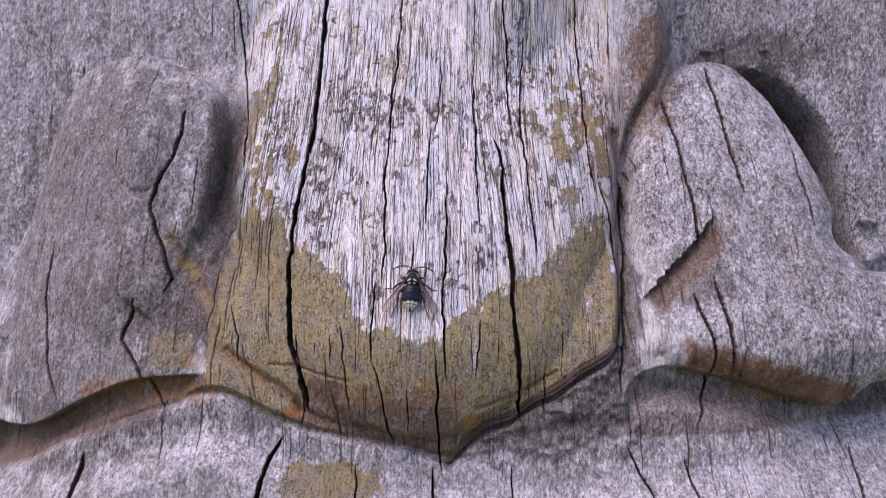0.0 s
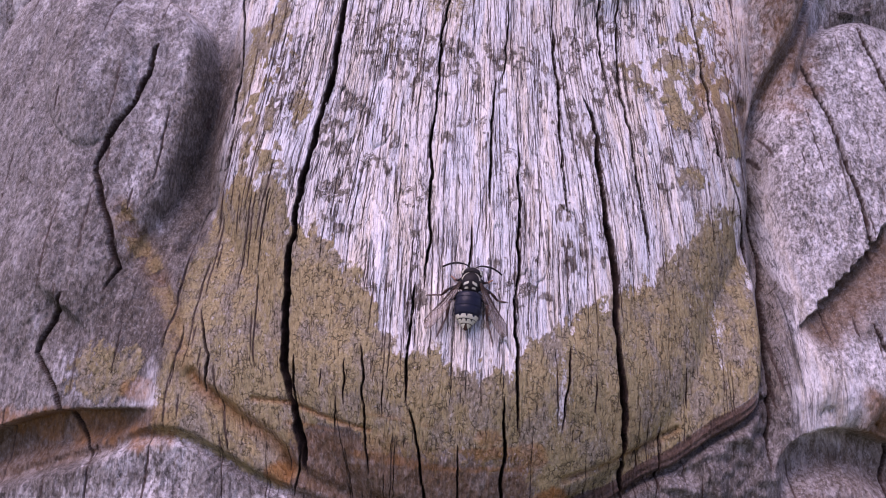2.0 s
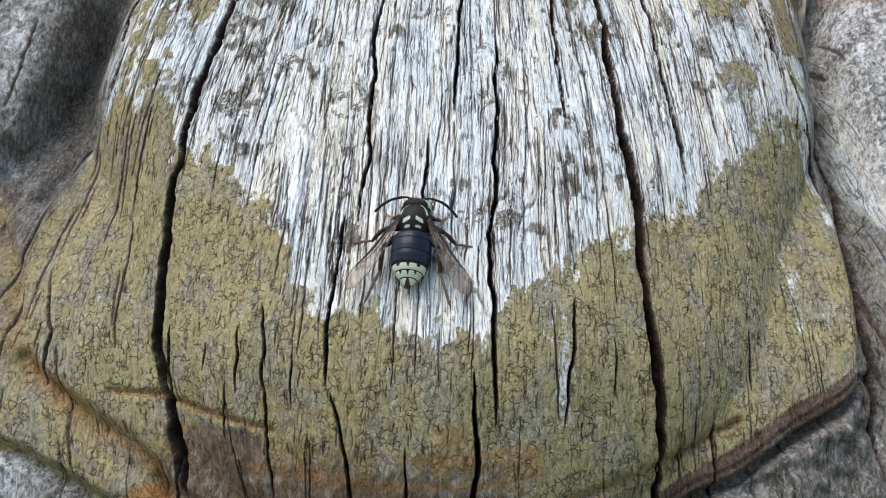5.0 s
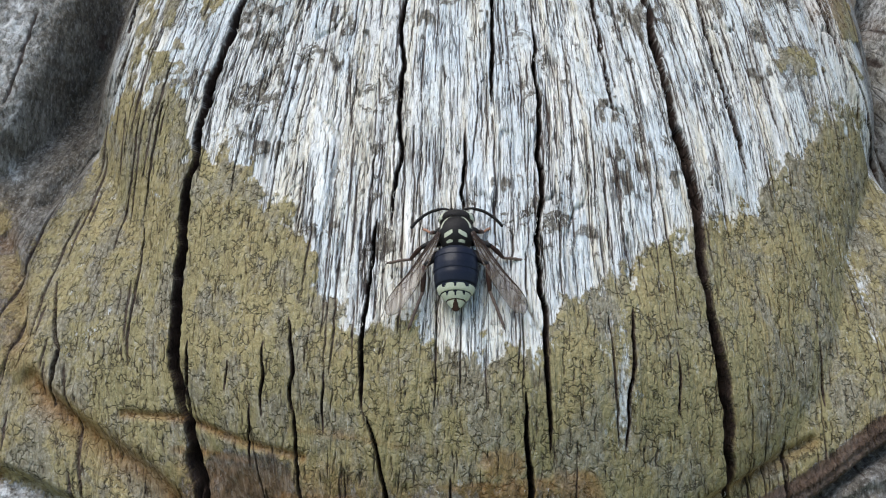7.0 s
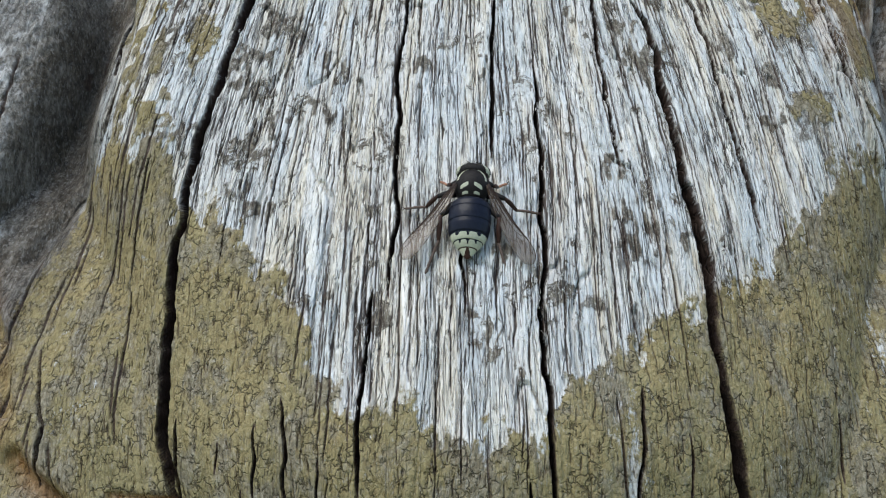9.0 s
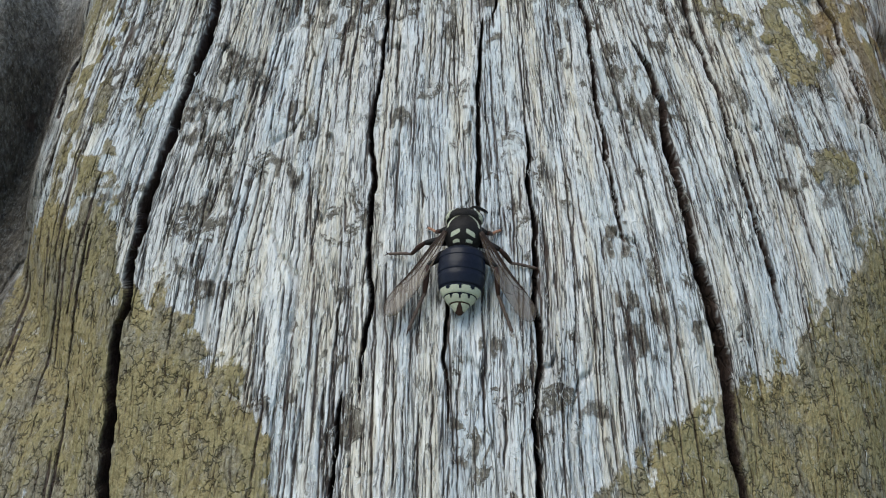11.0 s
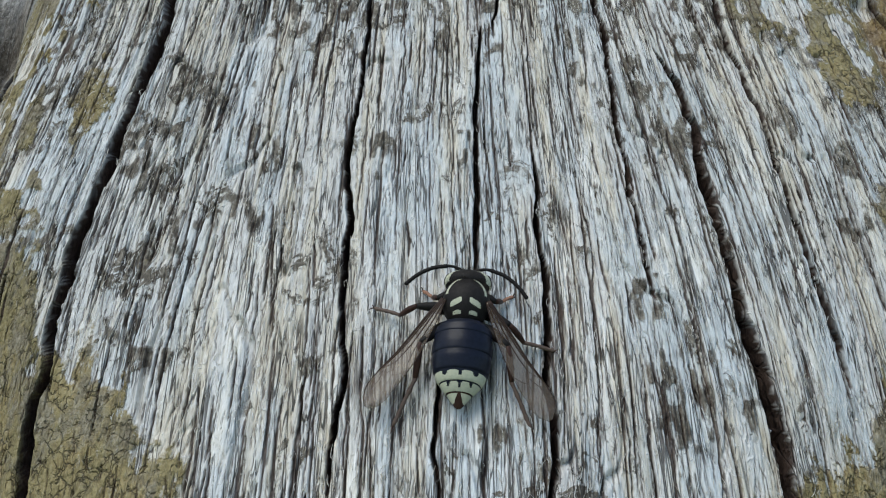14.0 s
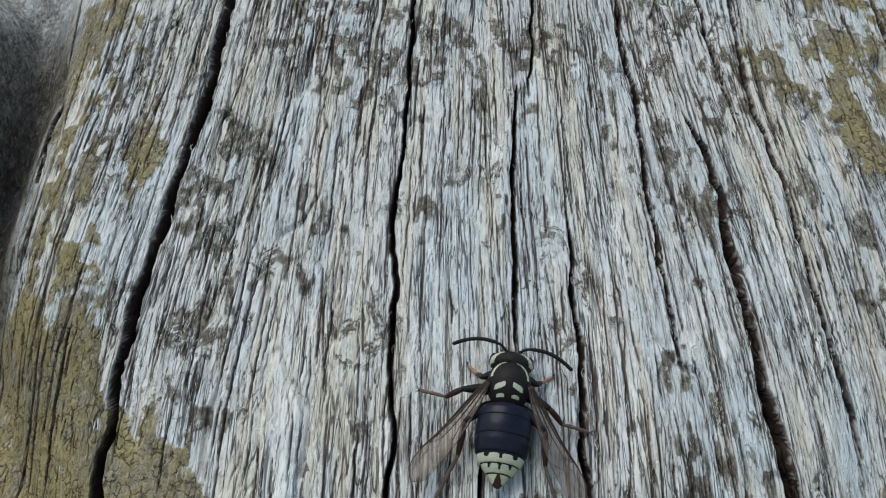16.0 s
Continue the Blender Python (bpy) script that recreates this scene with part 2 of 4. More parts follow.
WOOD = weathered_wood()
MEADOW = meadow()
FIBRE = loose_fibre()
BLACK = plain("black_chitin", (0.014, 0.012, 0.011), 0.6)
BLUEBLACK = plain("blue_black_chitin", (0.006, 0.008, 0.017), 0.38, 0.05)
IVORY = plain("ivory_chitin", (0.50, 0.51, 0.38), 0.5, vary=0.1)
BROWN = plain("dark_brown_chitin", (0.045, 0.022, 0.016), 0.45)
AMBER = plain("amber_chitin", (0.36, 0.19, 0.12), 0.45)
TAUPE = plain("taupe_chitin", (0.12, 0.085, 0.068), 0.55)
EYE_BLACK = plain("compound_eye", (0.02, 0.014, 0.012), 0.2)
VEIN = plain("wing_vein", (0.035, 0.020, 0.014), 0.45)
FILM = wing_film()
FUZZ = plain("dark_fuzz", (0.05, 0.043, 0.036), 0.9)

# ---- the carved face: depth in millimetres over u (right) and v (up) ----


def smooth(a, b, x):
    t = np.clip((x - a) / (b - a), 0, 1)
    return t * t * (3 - 2 * t)


def hash2(i, j, seed):
    n = (i * 374761393 + j * 668265263 + seed * 2147483647) & 0xFFFFFFFF
    n = ((n ^ (n >> 13)) * 1274126177) & 0xFFFFFFFF
    return ((n ^ (n >> 16)) & 0xFFFF) / 65535.0


def value(x, y, seed):
    """Smooth noise from 0 to 1 on a unit lattice."""
    i, j = np.floor(x).astype(np.int64), np.floor(y).astype(np.int64)
    f, g = x - i, y - j
    f, g = f * f * (3 - 2 * f), g * g * (3 - 2 * g)
    a, b = hash2(i, j, seed), hash2(i + 1, j, seed)
    c, d = hash2(i, j + 1, seed), hash2(i + 1, j + 1, seed)
    return (a * (1 - f) + b * f) * (1 - g) + (c * (1 - f) + d * f) * g


def near(a, b, k):
    """The nearer of two surfaces, blended over k millimetres."""
    h = np.clip(0.5 + 0.5 * (b - a) / k, 0, 1)
    return b * (1 - h) + a * h - k * h * (1 - h)


def bend(x, xs, ys):
    """A smooth curve through points, level beyond the ends."""
    xs, ys = np.asarray(xs, float), np.asarray(ys, float)
    h, rise = np.diff(xs), np.diff(ys) / np.diff(xs)
    m = np.concatenate([[rise[0]], (rise[:-1] * h[1:] + rise[1:] * h[:-1]) / (h[1:] + h[:-1]), [rise[-1]]])
    x = np.clip(x, xs[0], xs[-1])
    k = np.clip(np.searchsorted(xs, x) - 1, 0, len(xs) - 2)
    t = (x - xs[k]) / h[k]
    return ys[k] * (1 + 2 * t) * (1 - t) ** 2 + h[k] * m[k] * t * (1 - t) ** 2 + ys[k + 1] * t * t * (3 - 2 * t) + h[k] * m[k + 1] * t * t * (t - 1)


def along(v, points):
    """u on a smooth line through (v, u) points, lowest first."""
    return bend(v, [p[0] for p in points], [p[1] for p in points])


def off_line(u, v, points):
    """Distance from a chain of (u, v) points."""
    best = np.full(np.shape(u), 1e9)
    for (a, b), (c, d) in zip(points, points[1:]):
        t = np.clip(((u - a) * (c - a) + (v - b) * (d - b)) / ((c - a) ** 2 + (d - b) ** 2), 0, 1)
        best = np.minimum(best, np.hypot(u - a - t * (c - a), v - b - t * (d - b)))
    return best


def shoulder(inside, r, h, wall=3.0, most=30.0):
    """Depth added near an edge: rounded over r inside it, a steep wall outside it."""
    t = np.clip(1 - inside / r, 0, 1)
    return h * t * t + np.minimum(wall * np.clip(-inside, 0, None), most)


def base(u, v):
    slope = bend(v, [-1300, -120, -60, 40, 140, 260, 700], [352, 330, 322, 372, 424, 470, 480])
    q = np.abs((u + 3) / 230.0)
    return slope + np.where(q < 1, 85 * q ** 4, 85 + 340 * (q - 1))


def muzzle(u, v):
    ridge = bend(v, [-90, -79, -70, -60, -50, -38, -24, -11, 25, 46, 84, 130, 300], [338, 330, 325.5, 322.5, 321.5, 322.5, 328, 334.5, 355, 367, 391, 420, 520])
    w = u + bend(v, [-60, 20], [9, 4])
    flat = bend(v, [-60, -20, 20, 60, 110], [0.0060, 0.0042, 0.0014, 0.0010, 0.0005])
    left = along(v, [(-80, -40), (-60, -72), (-40, -90), (-10, -99), (20, -101), (60, -100), (120, -104)])
    right = along(v, [(-80, 3), (-71, 24), (-60, 45), (-43, 68), (-37, 71), (-14, 74), (15, 77), (51, 84), (80, 98), (103, 118), (150, 140)])
    sides = shoulder(right - u, 26, 13, 1.6, 26) + shoulder(u - left, 36, 20, 1.0, 22)
    return ridge + flat * w * w + sides


RIGHT_FOOT = [(62, -70), (72, -60), (78, -52), (86, -48), (95, -47), (107, -50), (120, -52.5), (140, -59), (155, -63), (168, -63.5), (182, -56), (200, -52), (240, -48)]
LEFT_FOOT = [(-330, -80), (-210, -78), (-177, -75), (-150, -62), (-130, -54), (-106, -51), (-95, -50)]
LEDGE = [(-330, -122), (-210, -100), (-185, -94), (-163, -83), (-139, -74), (-115, -66), (-90, -58.5), (-79, -62.5), (-66, -69), (-48, -74.5), (-19, -79), (4, -84), (26, -83), (49, -80), (72, -77), (116, -76), (161, -75), (262, -70)]
LIP = [(-115, -26), (-98, -36), (-85, -44), (-78, -48), (-71, -53), (-64, -58), (-50, -66), (-25, -71), (-6, -76), (4, -79), (8, -74), (16, -68), (28, -63), (34, -59), (48, -51), (55, -46), (65, -41), (72, -36)]

# shallow tool cuts: half width, depth, (u, v) points
STROKES = [
    (1.7, 2.4, [(-88, -41), (-85, -44), (-78, -48.5), (-71, -53), (-65, -56), (-60, -60), (-58, -65)]),
    (0.5, 1.1, [(-70, -46.5), (-60, -47), (-48, -50), (-37, -52)]),
    (0.8, 1.6, [(46, -49.5), (34, -55.5), (26, -59), (14, -62.5)]),
    (2.2, 3.0, [(-96, 62), (-90, 47), (-90, 26), (-96, 8), (-100, -6)]),
    (1.6, 2.2, [(-118, 5), (-108, -12), (-98, -22), (-92, -34)]),
    (2.0, 2.5, [(62, 61), (62, 32), (66, 21), (71, 11), (78, -8), (76, -22)]),
    (2.4, 4.0, [(80, 54), (85, 29), (83, 4), (80, -11), (75, -30), (69, -50)]),
]


def lip(u, v):
    """How far below the muzzle's lower edge a place lies."""
    return along(u, LIP) - v


def facet(u, v):
    """Across and along the cut that undercuts the lobe's middle."""
    return ((u - 84.8) - (v + 20)) / 1.414, ((u - 84.8) + (v + 20)) / 1.414


def right_lobe(u, v):
    axis = bend(v, [-60, -48, -42, -18, -3, 36, 70, 88, 100], [340, 334, 333, 344, 353, 372, 394, 404, 414])
    mid = along(v, [(-60, 128), (0, 136), (93, 130)])
    left = along(v, [(-58, 76), (-40, 80), (-5, 82), (20, 85), (42, 90), (58, 95), (70, 100), (84, 110), (91, 122), (97, 134)])
    right = along(v, [(-60, 262), (-14, 240), (-11, 202), (-4, 184), (21, 177), (42, 171), (67, 163), (80, 157), (90, 150), (96, 138)])
    bottom = along(u, RIGHT_FOOT)
    fringe = (4.5 + 6 * smooth(110, 95, u)) * (value(u / 2.0, u * 0, 61) - 0.5) + 3.0 * (value(u / 5.0, u * 0, 62) - 0.5)
    edge = shoulder(right - u, 26, 12, 3.0, 80) + shoulder(u - left, 9, 6, 2.5, 80)
    foot = shoulder(v - bottom - fringe, 7 + 5 * smooth(95, 110, u), 2.0 + 4 * smooth(95, 110, u), 3.0, 16)
    # the notch under the upper part
    down, run = facet(u, v)
    notch = 8.0 * smooth(-0.7, 0.9, down + 1.6 * (value(run / 1.8, run * 0, 68) - 0.5)) * np.clip(1 - down / 12, 0, 1) * smooth(-4, 3, run) * smooth(52, 36, run)
    return axis + 0.0022 * (u - mid) ** 2 + edge + foot + notch


def left_lobe(u, v):
    axis = bend(v, [-80, -60, -45, -20, 10, 50, 90, 110], [360, 352, 349, 350, 362, 380, 402, 416])
    mid = along(v, [(-60, -135), (0, -135), (90, -148)])
    left = along(v, [(-85, -320), (-30, -280), (-12, -240), (8, -216), (24, -208), (49, -203), (78, -195), (92, -182), (98, -160), (100, -150)])
    right = along(v, [(-60, -95), (-48, -98), (-30, -106), (-10, -114), (10, -110), (25, -107.5), (41, -106), (60, -107.5), (85, -121), (95, -140), (100, -150)])
    bottom = along(u, LEFT_FOOT)
    edge = shoulder(right - u, 9 - 6 * smooth(0, 15, v), 3.5 - 2 * smooth(0, 15, v), 3.2 * smooth(-25, 8, v) + 0.8, 80) + shoulder(u - left, 22, 10, 2.5, 80)
    foot = shoulder(v - bottom - 2.5 * (value(u / 3.0, u * 0, 63) - 0.5), 8, 3, 3.0, 18)
    line = -24 - 0.85 * (u + 130)
    notch = 5 * smooth(-2, 3, line - v) * smooth(22, 4, line - v) * smooth(-142, -128, u)
    fall = np.clip(mid - u, 0, 120)
    swell = 6 * np.clip(1 - ((u + 143 + 0.25 * (v - 60)) / 17) ** 2 - ((v - 60) / 34) ** 2, 0, 1) ** 0.6
    return axis - swell + 0.0035 * np.clip(u - mid, 0, 60) ** 2 + 0.30 * fall + 0.0055 * fall ** 2 + edge + foot + notch


def ledge(u, v):
    """The body below the chin, with a sloping top."""
    fall = v - along(u, LEDGE)
    slope = np.where(fall > 0, 2.2 * fall, np.where(fall > -26, 1.05 * fall, -27.3 + 0.15 * (fall + 26)))
    return 344 + slope + 0.0008 * (u + 10) ** 2 - 6 * smooth(60, 130, u)


def carving(u, v):
    seen = smooth(-130, -60, v) * (1 - smooth(115, 190, v))
    d = base(u, v) + (12 + 9 * smooth(-40, 40, v)) * seen
    # trough beside the far lobe, and the knotty wood round it
    rim = along(v, [(-20, 212), (0, 211), (25, 210), (50, 206), (70, 197), (85, 180), (98, 140), (112, 112)])
    beyond = smooth(-6, 7, u - rim) * smooth(-14, -4, v)
    d = d + seen * (22 * (1 - beyond) * smooth(150, 175, u) * smooth(-16, 0, v) - 20 * beyond * (0.6 + 0.8 * value(u / 15, v / 20, 75)) + 24 * beyond * np.abs(value(u / 11 + v / 30, v / 9, 76) - 0.5))
    knots = smooth(84, 100, v + 0.25 * np.clip(u - 150, 0, 80)) * smooth(95, 112, u) * seen
    d = d + knots * (20 * (value(u / 17, v / 13, 71) - 0.5) + 22 * np.abs(value(u / 9 + 1.2 * value(u / 14, v / 14, 77), v / 7, 72) - 0.5) + 6 * (value(u / 3, v / 4, 74) - 0.5))
    d = d + seen * smooth(-78, -92, u) * smooth(-135, -115, u) * smooth(-45, -20, v) * 5 * (value(u / 7.5, v / 45, 73) - 0.5)
    d = near(d, left_lobe(u, v) + 70 * smooth(94, 108, v), 2.5)
    d = near(d, right_lobe(u, v) + 70 * smooth(93, 104, v), 2)
    under = lip(u, v) + 1.6 * (value(u / 9, u * 0, 64) - 0.5)
    hang = smooth(-25, 15, u)
    d = near(d, muzzle(u, v) + (1.2 + 0.6 * hang) * smooth(-0.4, 0.6, under) + (0.45 + 1.65 * hang) * np.clip(under - 0.3, 0, 45), 2 - 1.0 * hang)
    # the jaw under the lip, set back and nearly upright
    back = bend(u, [0, 20, 30, 45, 57, 66, 80, 100], [345, 346, 350, 357, 366, 370, 362, 351])
    lift = smooth(0, 20, v - along(u, LEDGE))
    d = near(d, 344 + (back - 344) * lift + 40 * smooth(-40, -26, v) + 40 * smooth(30, -10, u) + 40 * smooth(95, 130, u), 2.0)
    d = near(d, ledge(u, v), 3.0)
    # deep creases along the cut lines
    d = d + seen * hang * smooth(80, 68, u) * (4 * smooth(4.5, 6.2, under) * (1 - smooth(6.4, 8.0, under)) - 0.7 * np.exp(-(((under - 2.4) / 0.5) ** 2)) - 0.5 * np.exp(-(((under - 4.0) / 0.4) ** 2)))
    d = d + seen * 2.2 * (1 - hang) * smooth(-98, -86, u) * np.exp(-(((under - 2.0) / 2.2) ** 2))
    crease = v - along(u, LEDGE)
    d = d + seen * 3.2 * smooth(30, -10, u) * smooth(-1.5, 0.8, crease) * (1 - smooth(0.8, 4.0, crease))
    d = d + seen * (8 + 9 * smooth(-130, -190, u)) * smooth(-96, -110, u) * smooth(0.0, 1.6, along(u, LEFT_FOOT) - v) * smooth(-3.0, 7.0, crease)
    d = d + seen * 9 * smooth(71, 82, u) * smooth(0.0, 2.5, along(u, RIGHT_FOOT) - v) * (1 - smooth(10.0, 19.0, along(u, RIGHT_FOOT) - v))
    for half, deep, line in STROKES:
        d = d + deep * np.exp(-((off_line(u, v, line) / half) ** 2))
    d = d + seen * hang * smooth(84, 72, u) * smooth(5, 9, under) * smooth(-92, -80, v) * (5 * (value(u / 8, v / 5, 66) - 0.5) + 2.4 * (value(u / 3, v / 2.2, 67) - 0.5))
    d = d + seen * 4 * smooth(2, 16, v) * smooth(75, 55, v) * np.exp(-(((u + 101.5) / 5.5) ** 2))
    groove = along(v, [(-60, 72), (-19, 77), (16, 81), (38, 84), (60, 91), (84, 103), (110, 118)])
    d = d + seen * 7 * smooth(-62, -50, v) * np.exp(-(((u - groove) / 2.6) ** 2))
    trough = along(v, [(-5, 199), (20, 195), (50, 189), (70, 180), (88, 161)])
    d = d + seen * 40 * smooth(-13, -3, v) * smooth(96, 80, v) * np.exp(-(((u - trough) / 11.5) ** 4))
    return d


# ---- the carved trunk ----
# splits in the wood: half width, depth, then (v, u) from the lowest point up
SPLITS = [
    (1.36, 9.0, [(-66, -53), (-52, -57), (-45, -60), (-36, -62), (-24, -63), (-10, -64), (7, -64), (21, -61.5), (39, -60), (58, -58.5), (96, -58), (140, -59)]),
    (0.40, 6.0, [(-14, -24), (-6, -24), (11, -24.3), (29, -24.8), (46, -24), (60, -24), (86, -22), (140, -19)]),
    (0.36, 5.0, [(-44, -28), (-30, -28), (-13, -26.8)]),
    (0.30, 4.0, [(-80, -20), (-71, -21), (-57, -23.5), (-45, -26.5)]),
    (0.24, 4.0, [(54, -3), (66, -2), (90, -1)]),
    (0.35, 5.0, [(11, -7.4), (19, -7.2), (30, -6.7), (39, -6), (55, -4.7)]),
    (0.30, 4.0, [(-17, -12), (-2, -12), (4, -12)]),
    (0.22, 3.0, [(24, 15), (62, 14), (99, 15), (120, 15)]),
    (0.26, 4.0, [(9, 16), (17, 15), (42, 15), (55, 14.6), (76, 14.5)]),
    (0.45, 7.0, [(-50, 1.2), (-37, 1), (-17, 0), (-7, 1), (5, 2), (22, 1.6), (32, 1.2)]),
    (0.40, 6.0, [(-88, -1), (-66, -2), (-41, -3)]),
    (1.18, 9.0, [(-70, 31), (-57, 30), (-45, 30), (-35, 29), (-24, 28.3), (-11, 28.8), (-2, 28), (11, 27), (28, 26), (43, 25), (50, 22)]),
    (0.32, 5.0, [(48, 31), (68, 30), (96, 29.6), (140, 28)]),
    (0.46, 5.0, [(-2, 39), (14, 38), (35, 36.8), (62, 35), (75, 36), (100, 38)]),
    (0.43, 6.0, [(25, 67), (38, 65), (63, 65), (90, 65), (140, 65)]),
    (0.30, 5.0, [(-38, 74), (-14, 76), (11, 74), (30, 69)]),
    (0.36, 5.0, [(-59, 72), (-19, 78), (16, 82), (38, 84)]),
    (0.26, 3.0, [(-46, -84), (-36, -84), (-23, -89)]),
    (0.36, 5.0, [(38, -92), (67, -94), (99, -101), (140, -106)]),
    (0.40, 5.0, [(0, 111), (23, 110), (47, 108), (72, 105)]),
    (0.36, 5.0, [(25, 133), (41, 131), (64, 130), (88, 127)]),
    (0.24, 3.0, [(10, 163), (34, 161), (62, 164), (90, 157)]),
    (0.35, 5.0, [(-50, 117), (-30, 116), (-12, 113)]),
    (0.30, 4.0, [(-73, 103), (-55, 110), (-36, 109), (-18, 104)]),
    (0.62, 5.0, [(-19, -118), (-12.5, -115.5), (-1.5, -120), (8.5, -125), (20, -129), (29, -128), (45, -122), (66, -120)]),
    (0.40, 5.0, [(-67, -114), (-51, -125), (-38, -134), (-20, -130)]),
    (0.26, 3.0, [(-64, -164), (-49, -171), (-22, -178), (4, -179)]),
    (1.56, 8.0, [(-112, -76), (-97, -72), (-83, -69), (-75, -64)]),
    (1.47, 7.0, [(-112, -153), (-103, -152), (-84, -149)]),
    (0.32, 4.0, [(-112, -34), (-98, -34), (-86, -35)]),
    (0.50, 5.0, [(-112, -4), (-98, -4), (-87, -4)]),
    (0.40, 5.0, [(-112, 28), (-98, 28), (-86, 27)]),
    (0.36, 5.0, [(-112, 87), (-96, 82), (-79, 74)]),
    (0.30, 4.0, [(-112, 104), (-98, 101), (-84, 97)]),
    (0.43, 5.0, [(-112, 170), (-102, 170), (-84, 173)]),
]
SPLITS += [
    (0.34, 4.0, [(-72, -56), (-60, -56), (-46, -57.5), (-40, -58.5), (-34, -59)]),
    (0.20, 2.5, [(-46, -44.5), (-40, -44.2), (-34, -45)]),
    (0.22, 3.0, [(-64, -37), (-50, -38), (-43, -39.3), (-37, -39.4), (-30, -40.4)]),
    (0.18, 2.0, [(-48, -33.4), (-39, -33.6)]),
    (0.16, 2.0, [(-42, -51), (-37, -51)]),
    (0.20, 2.5, [(-54, -46.4), (-44, -46.6)]),
    (0.22, 3.0, [(-50, 13.3), (-38, 13.9), (-28, 15)]),
    (0.18, 2.0, [(-45, 21.3), (-35, 21.4)]),
    (0.20, 2.5, [(-44, 48.4), (-33, 48.6)]),
    (0.20, 2.5, [(-68, 40), (-58, 40.5), (-50, 41)]),
    (0.20, 2.5, [(-72, -13), (-62, -13.4), (-54, -14)]),
]
GUIDES = (0, 1, 9, 11, 13, 14)
# upper edge of the algae crust, (u, v)
CRUST = [(-220, 15), (-150, -8), (-113, 9), (-104, 2), (-99, 1), (-95, 3), (-86.5, 16), (-68, 14.5), (-66, 1), (-59, 1.5), (-51, -3), (-47.5, -10.5), (-43.5, -12), (-40, -17.5), (-37, -21), (-36, -27), (-31, -31.5), (-26, -33.5), (-21, -32), (-14.5, -36), (-1, -36.8), (1.8, -36), (3.5, -29), (10, -27.5), (14, -24), (21, -18.5), (27, -16.5), (32, -12.3), (41, -9.3), (45.5, -1), (54, 3), (56.5, 11.5), (66, 13), (78, 12), (84, -60), (220, -60)]


# patches of dark growth and of pale clean fibres: (u, v, half width, half height)
DARK = [(-46.5, 22.4, 5, 3), (-39.8, 22.2, 3.5, 2.5), (-52, 18.5, 5, 2.6), (-38.7, 31.3, 4, 3), (-30.7, 29.1, 1.8, 4), (-35.6, 46.8, 5, 4), (-49, 43.7, 4, 4), (23, 33, 2.5, 6), (13.4, 21.4, 2.2, 3), (14.4, 8.7, 2, 2.5), (18.6, -2.3, 6, 4.5), (16.3, 2.2, 4, 2), (19.5, 32, 3, 6), (7.9, -14.9, 2.6, 2.6), (9.3, -20, 3, 3), (-4.5, -7, 2.2, 2),
        (-20, 31, 1.2, 4), (-47.9, 1.3, 2, 2.5), (25.3, 41, 3, 6), (-51, 4.4, 3, 3), (24, 48, 4, 6), (-44, 66, 9, 6), (-33, 60, 9, 6), (4, 62, 12, 5), (-74, 45, 5, 9), (-67, 17, 4, 5), (-1, 53, 3, 5), (-8, 30, 2, 4), (46, 22, 3, 4), (-40.7, 65.4, 8, 5), (-18.2, 65.5, 7, 4), (-33.7, 55.8, 5, 3), (-6, 63, 4, 5), (11.5, 23, 2.2, 3), (10, 49.5, 2, 5), (20, 69, 4, 6), (-45.5, 42.6, 5, 3), (-10.4, 52.5, 2, 5), (-25.8, 54.6, 3, 4), (-57, 33, 3, 5), (-27, 70, 5, 5), (32, 58, 3, 7)]
PALE = [(-33.3, 39.7, 2, 5), (-37.9, 6.5, 2.2, 9), (-34.7, 12.8, 2.2, 5), (-25, -1.7, 1.5, 5), (-9.2, 42.8, 2, 7), (5, 12.7, 3, 7), (6.3, 37, 2.2, 5), (19.4, 16.2, 3.8, 7), (36.9, 15.7, 2.6, 7), (15.1, -13.3, 2.4, 6), (5.7, 2.6, 3, 10), (-9.8, -10, 3, 7), (-20.7, -12.6, 2.2, 7), (-38, -5.8, 1.5, 5),
        (-10, -31, 6, 5.5), (18, 54, 4, 9), (-54, 27, 4, 11), (33, 24, 2.5, 10), (-1.5, -28, 2.5, 8), (9, 28, 2.5, 9)]



def steps(*runs):
    """Samples from runs of (end, step) after a start."""
    out = [runs[0]]
    for end, step in runs[1:]:
        n = max(1, round((end - out[-1]) / step))
        out.extend(np.linspace(out[-1], end, n + 1)[1:])
    return np.array(out)


def blob(u, v, cu, cv, ru, rv, ragged=0.0):
    q = ((u - cu) / ru) ** 2 + ((v - cv) / rv) ** 2
    if ragged:
        q = q + ragged * (value(u / 4, v / 6, 91) - 0.5) + 0.6 * ragged * (value(u / 1.1, v / 1.8, 92) - 0.5)
    return 1 - smooth(0.35, 1.1, q)


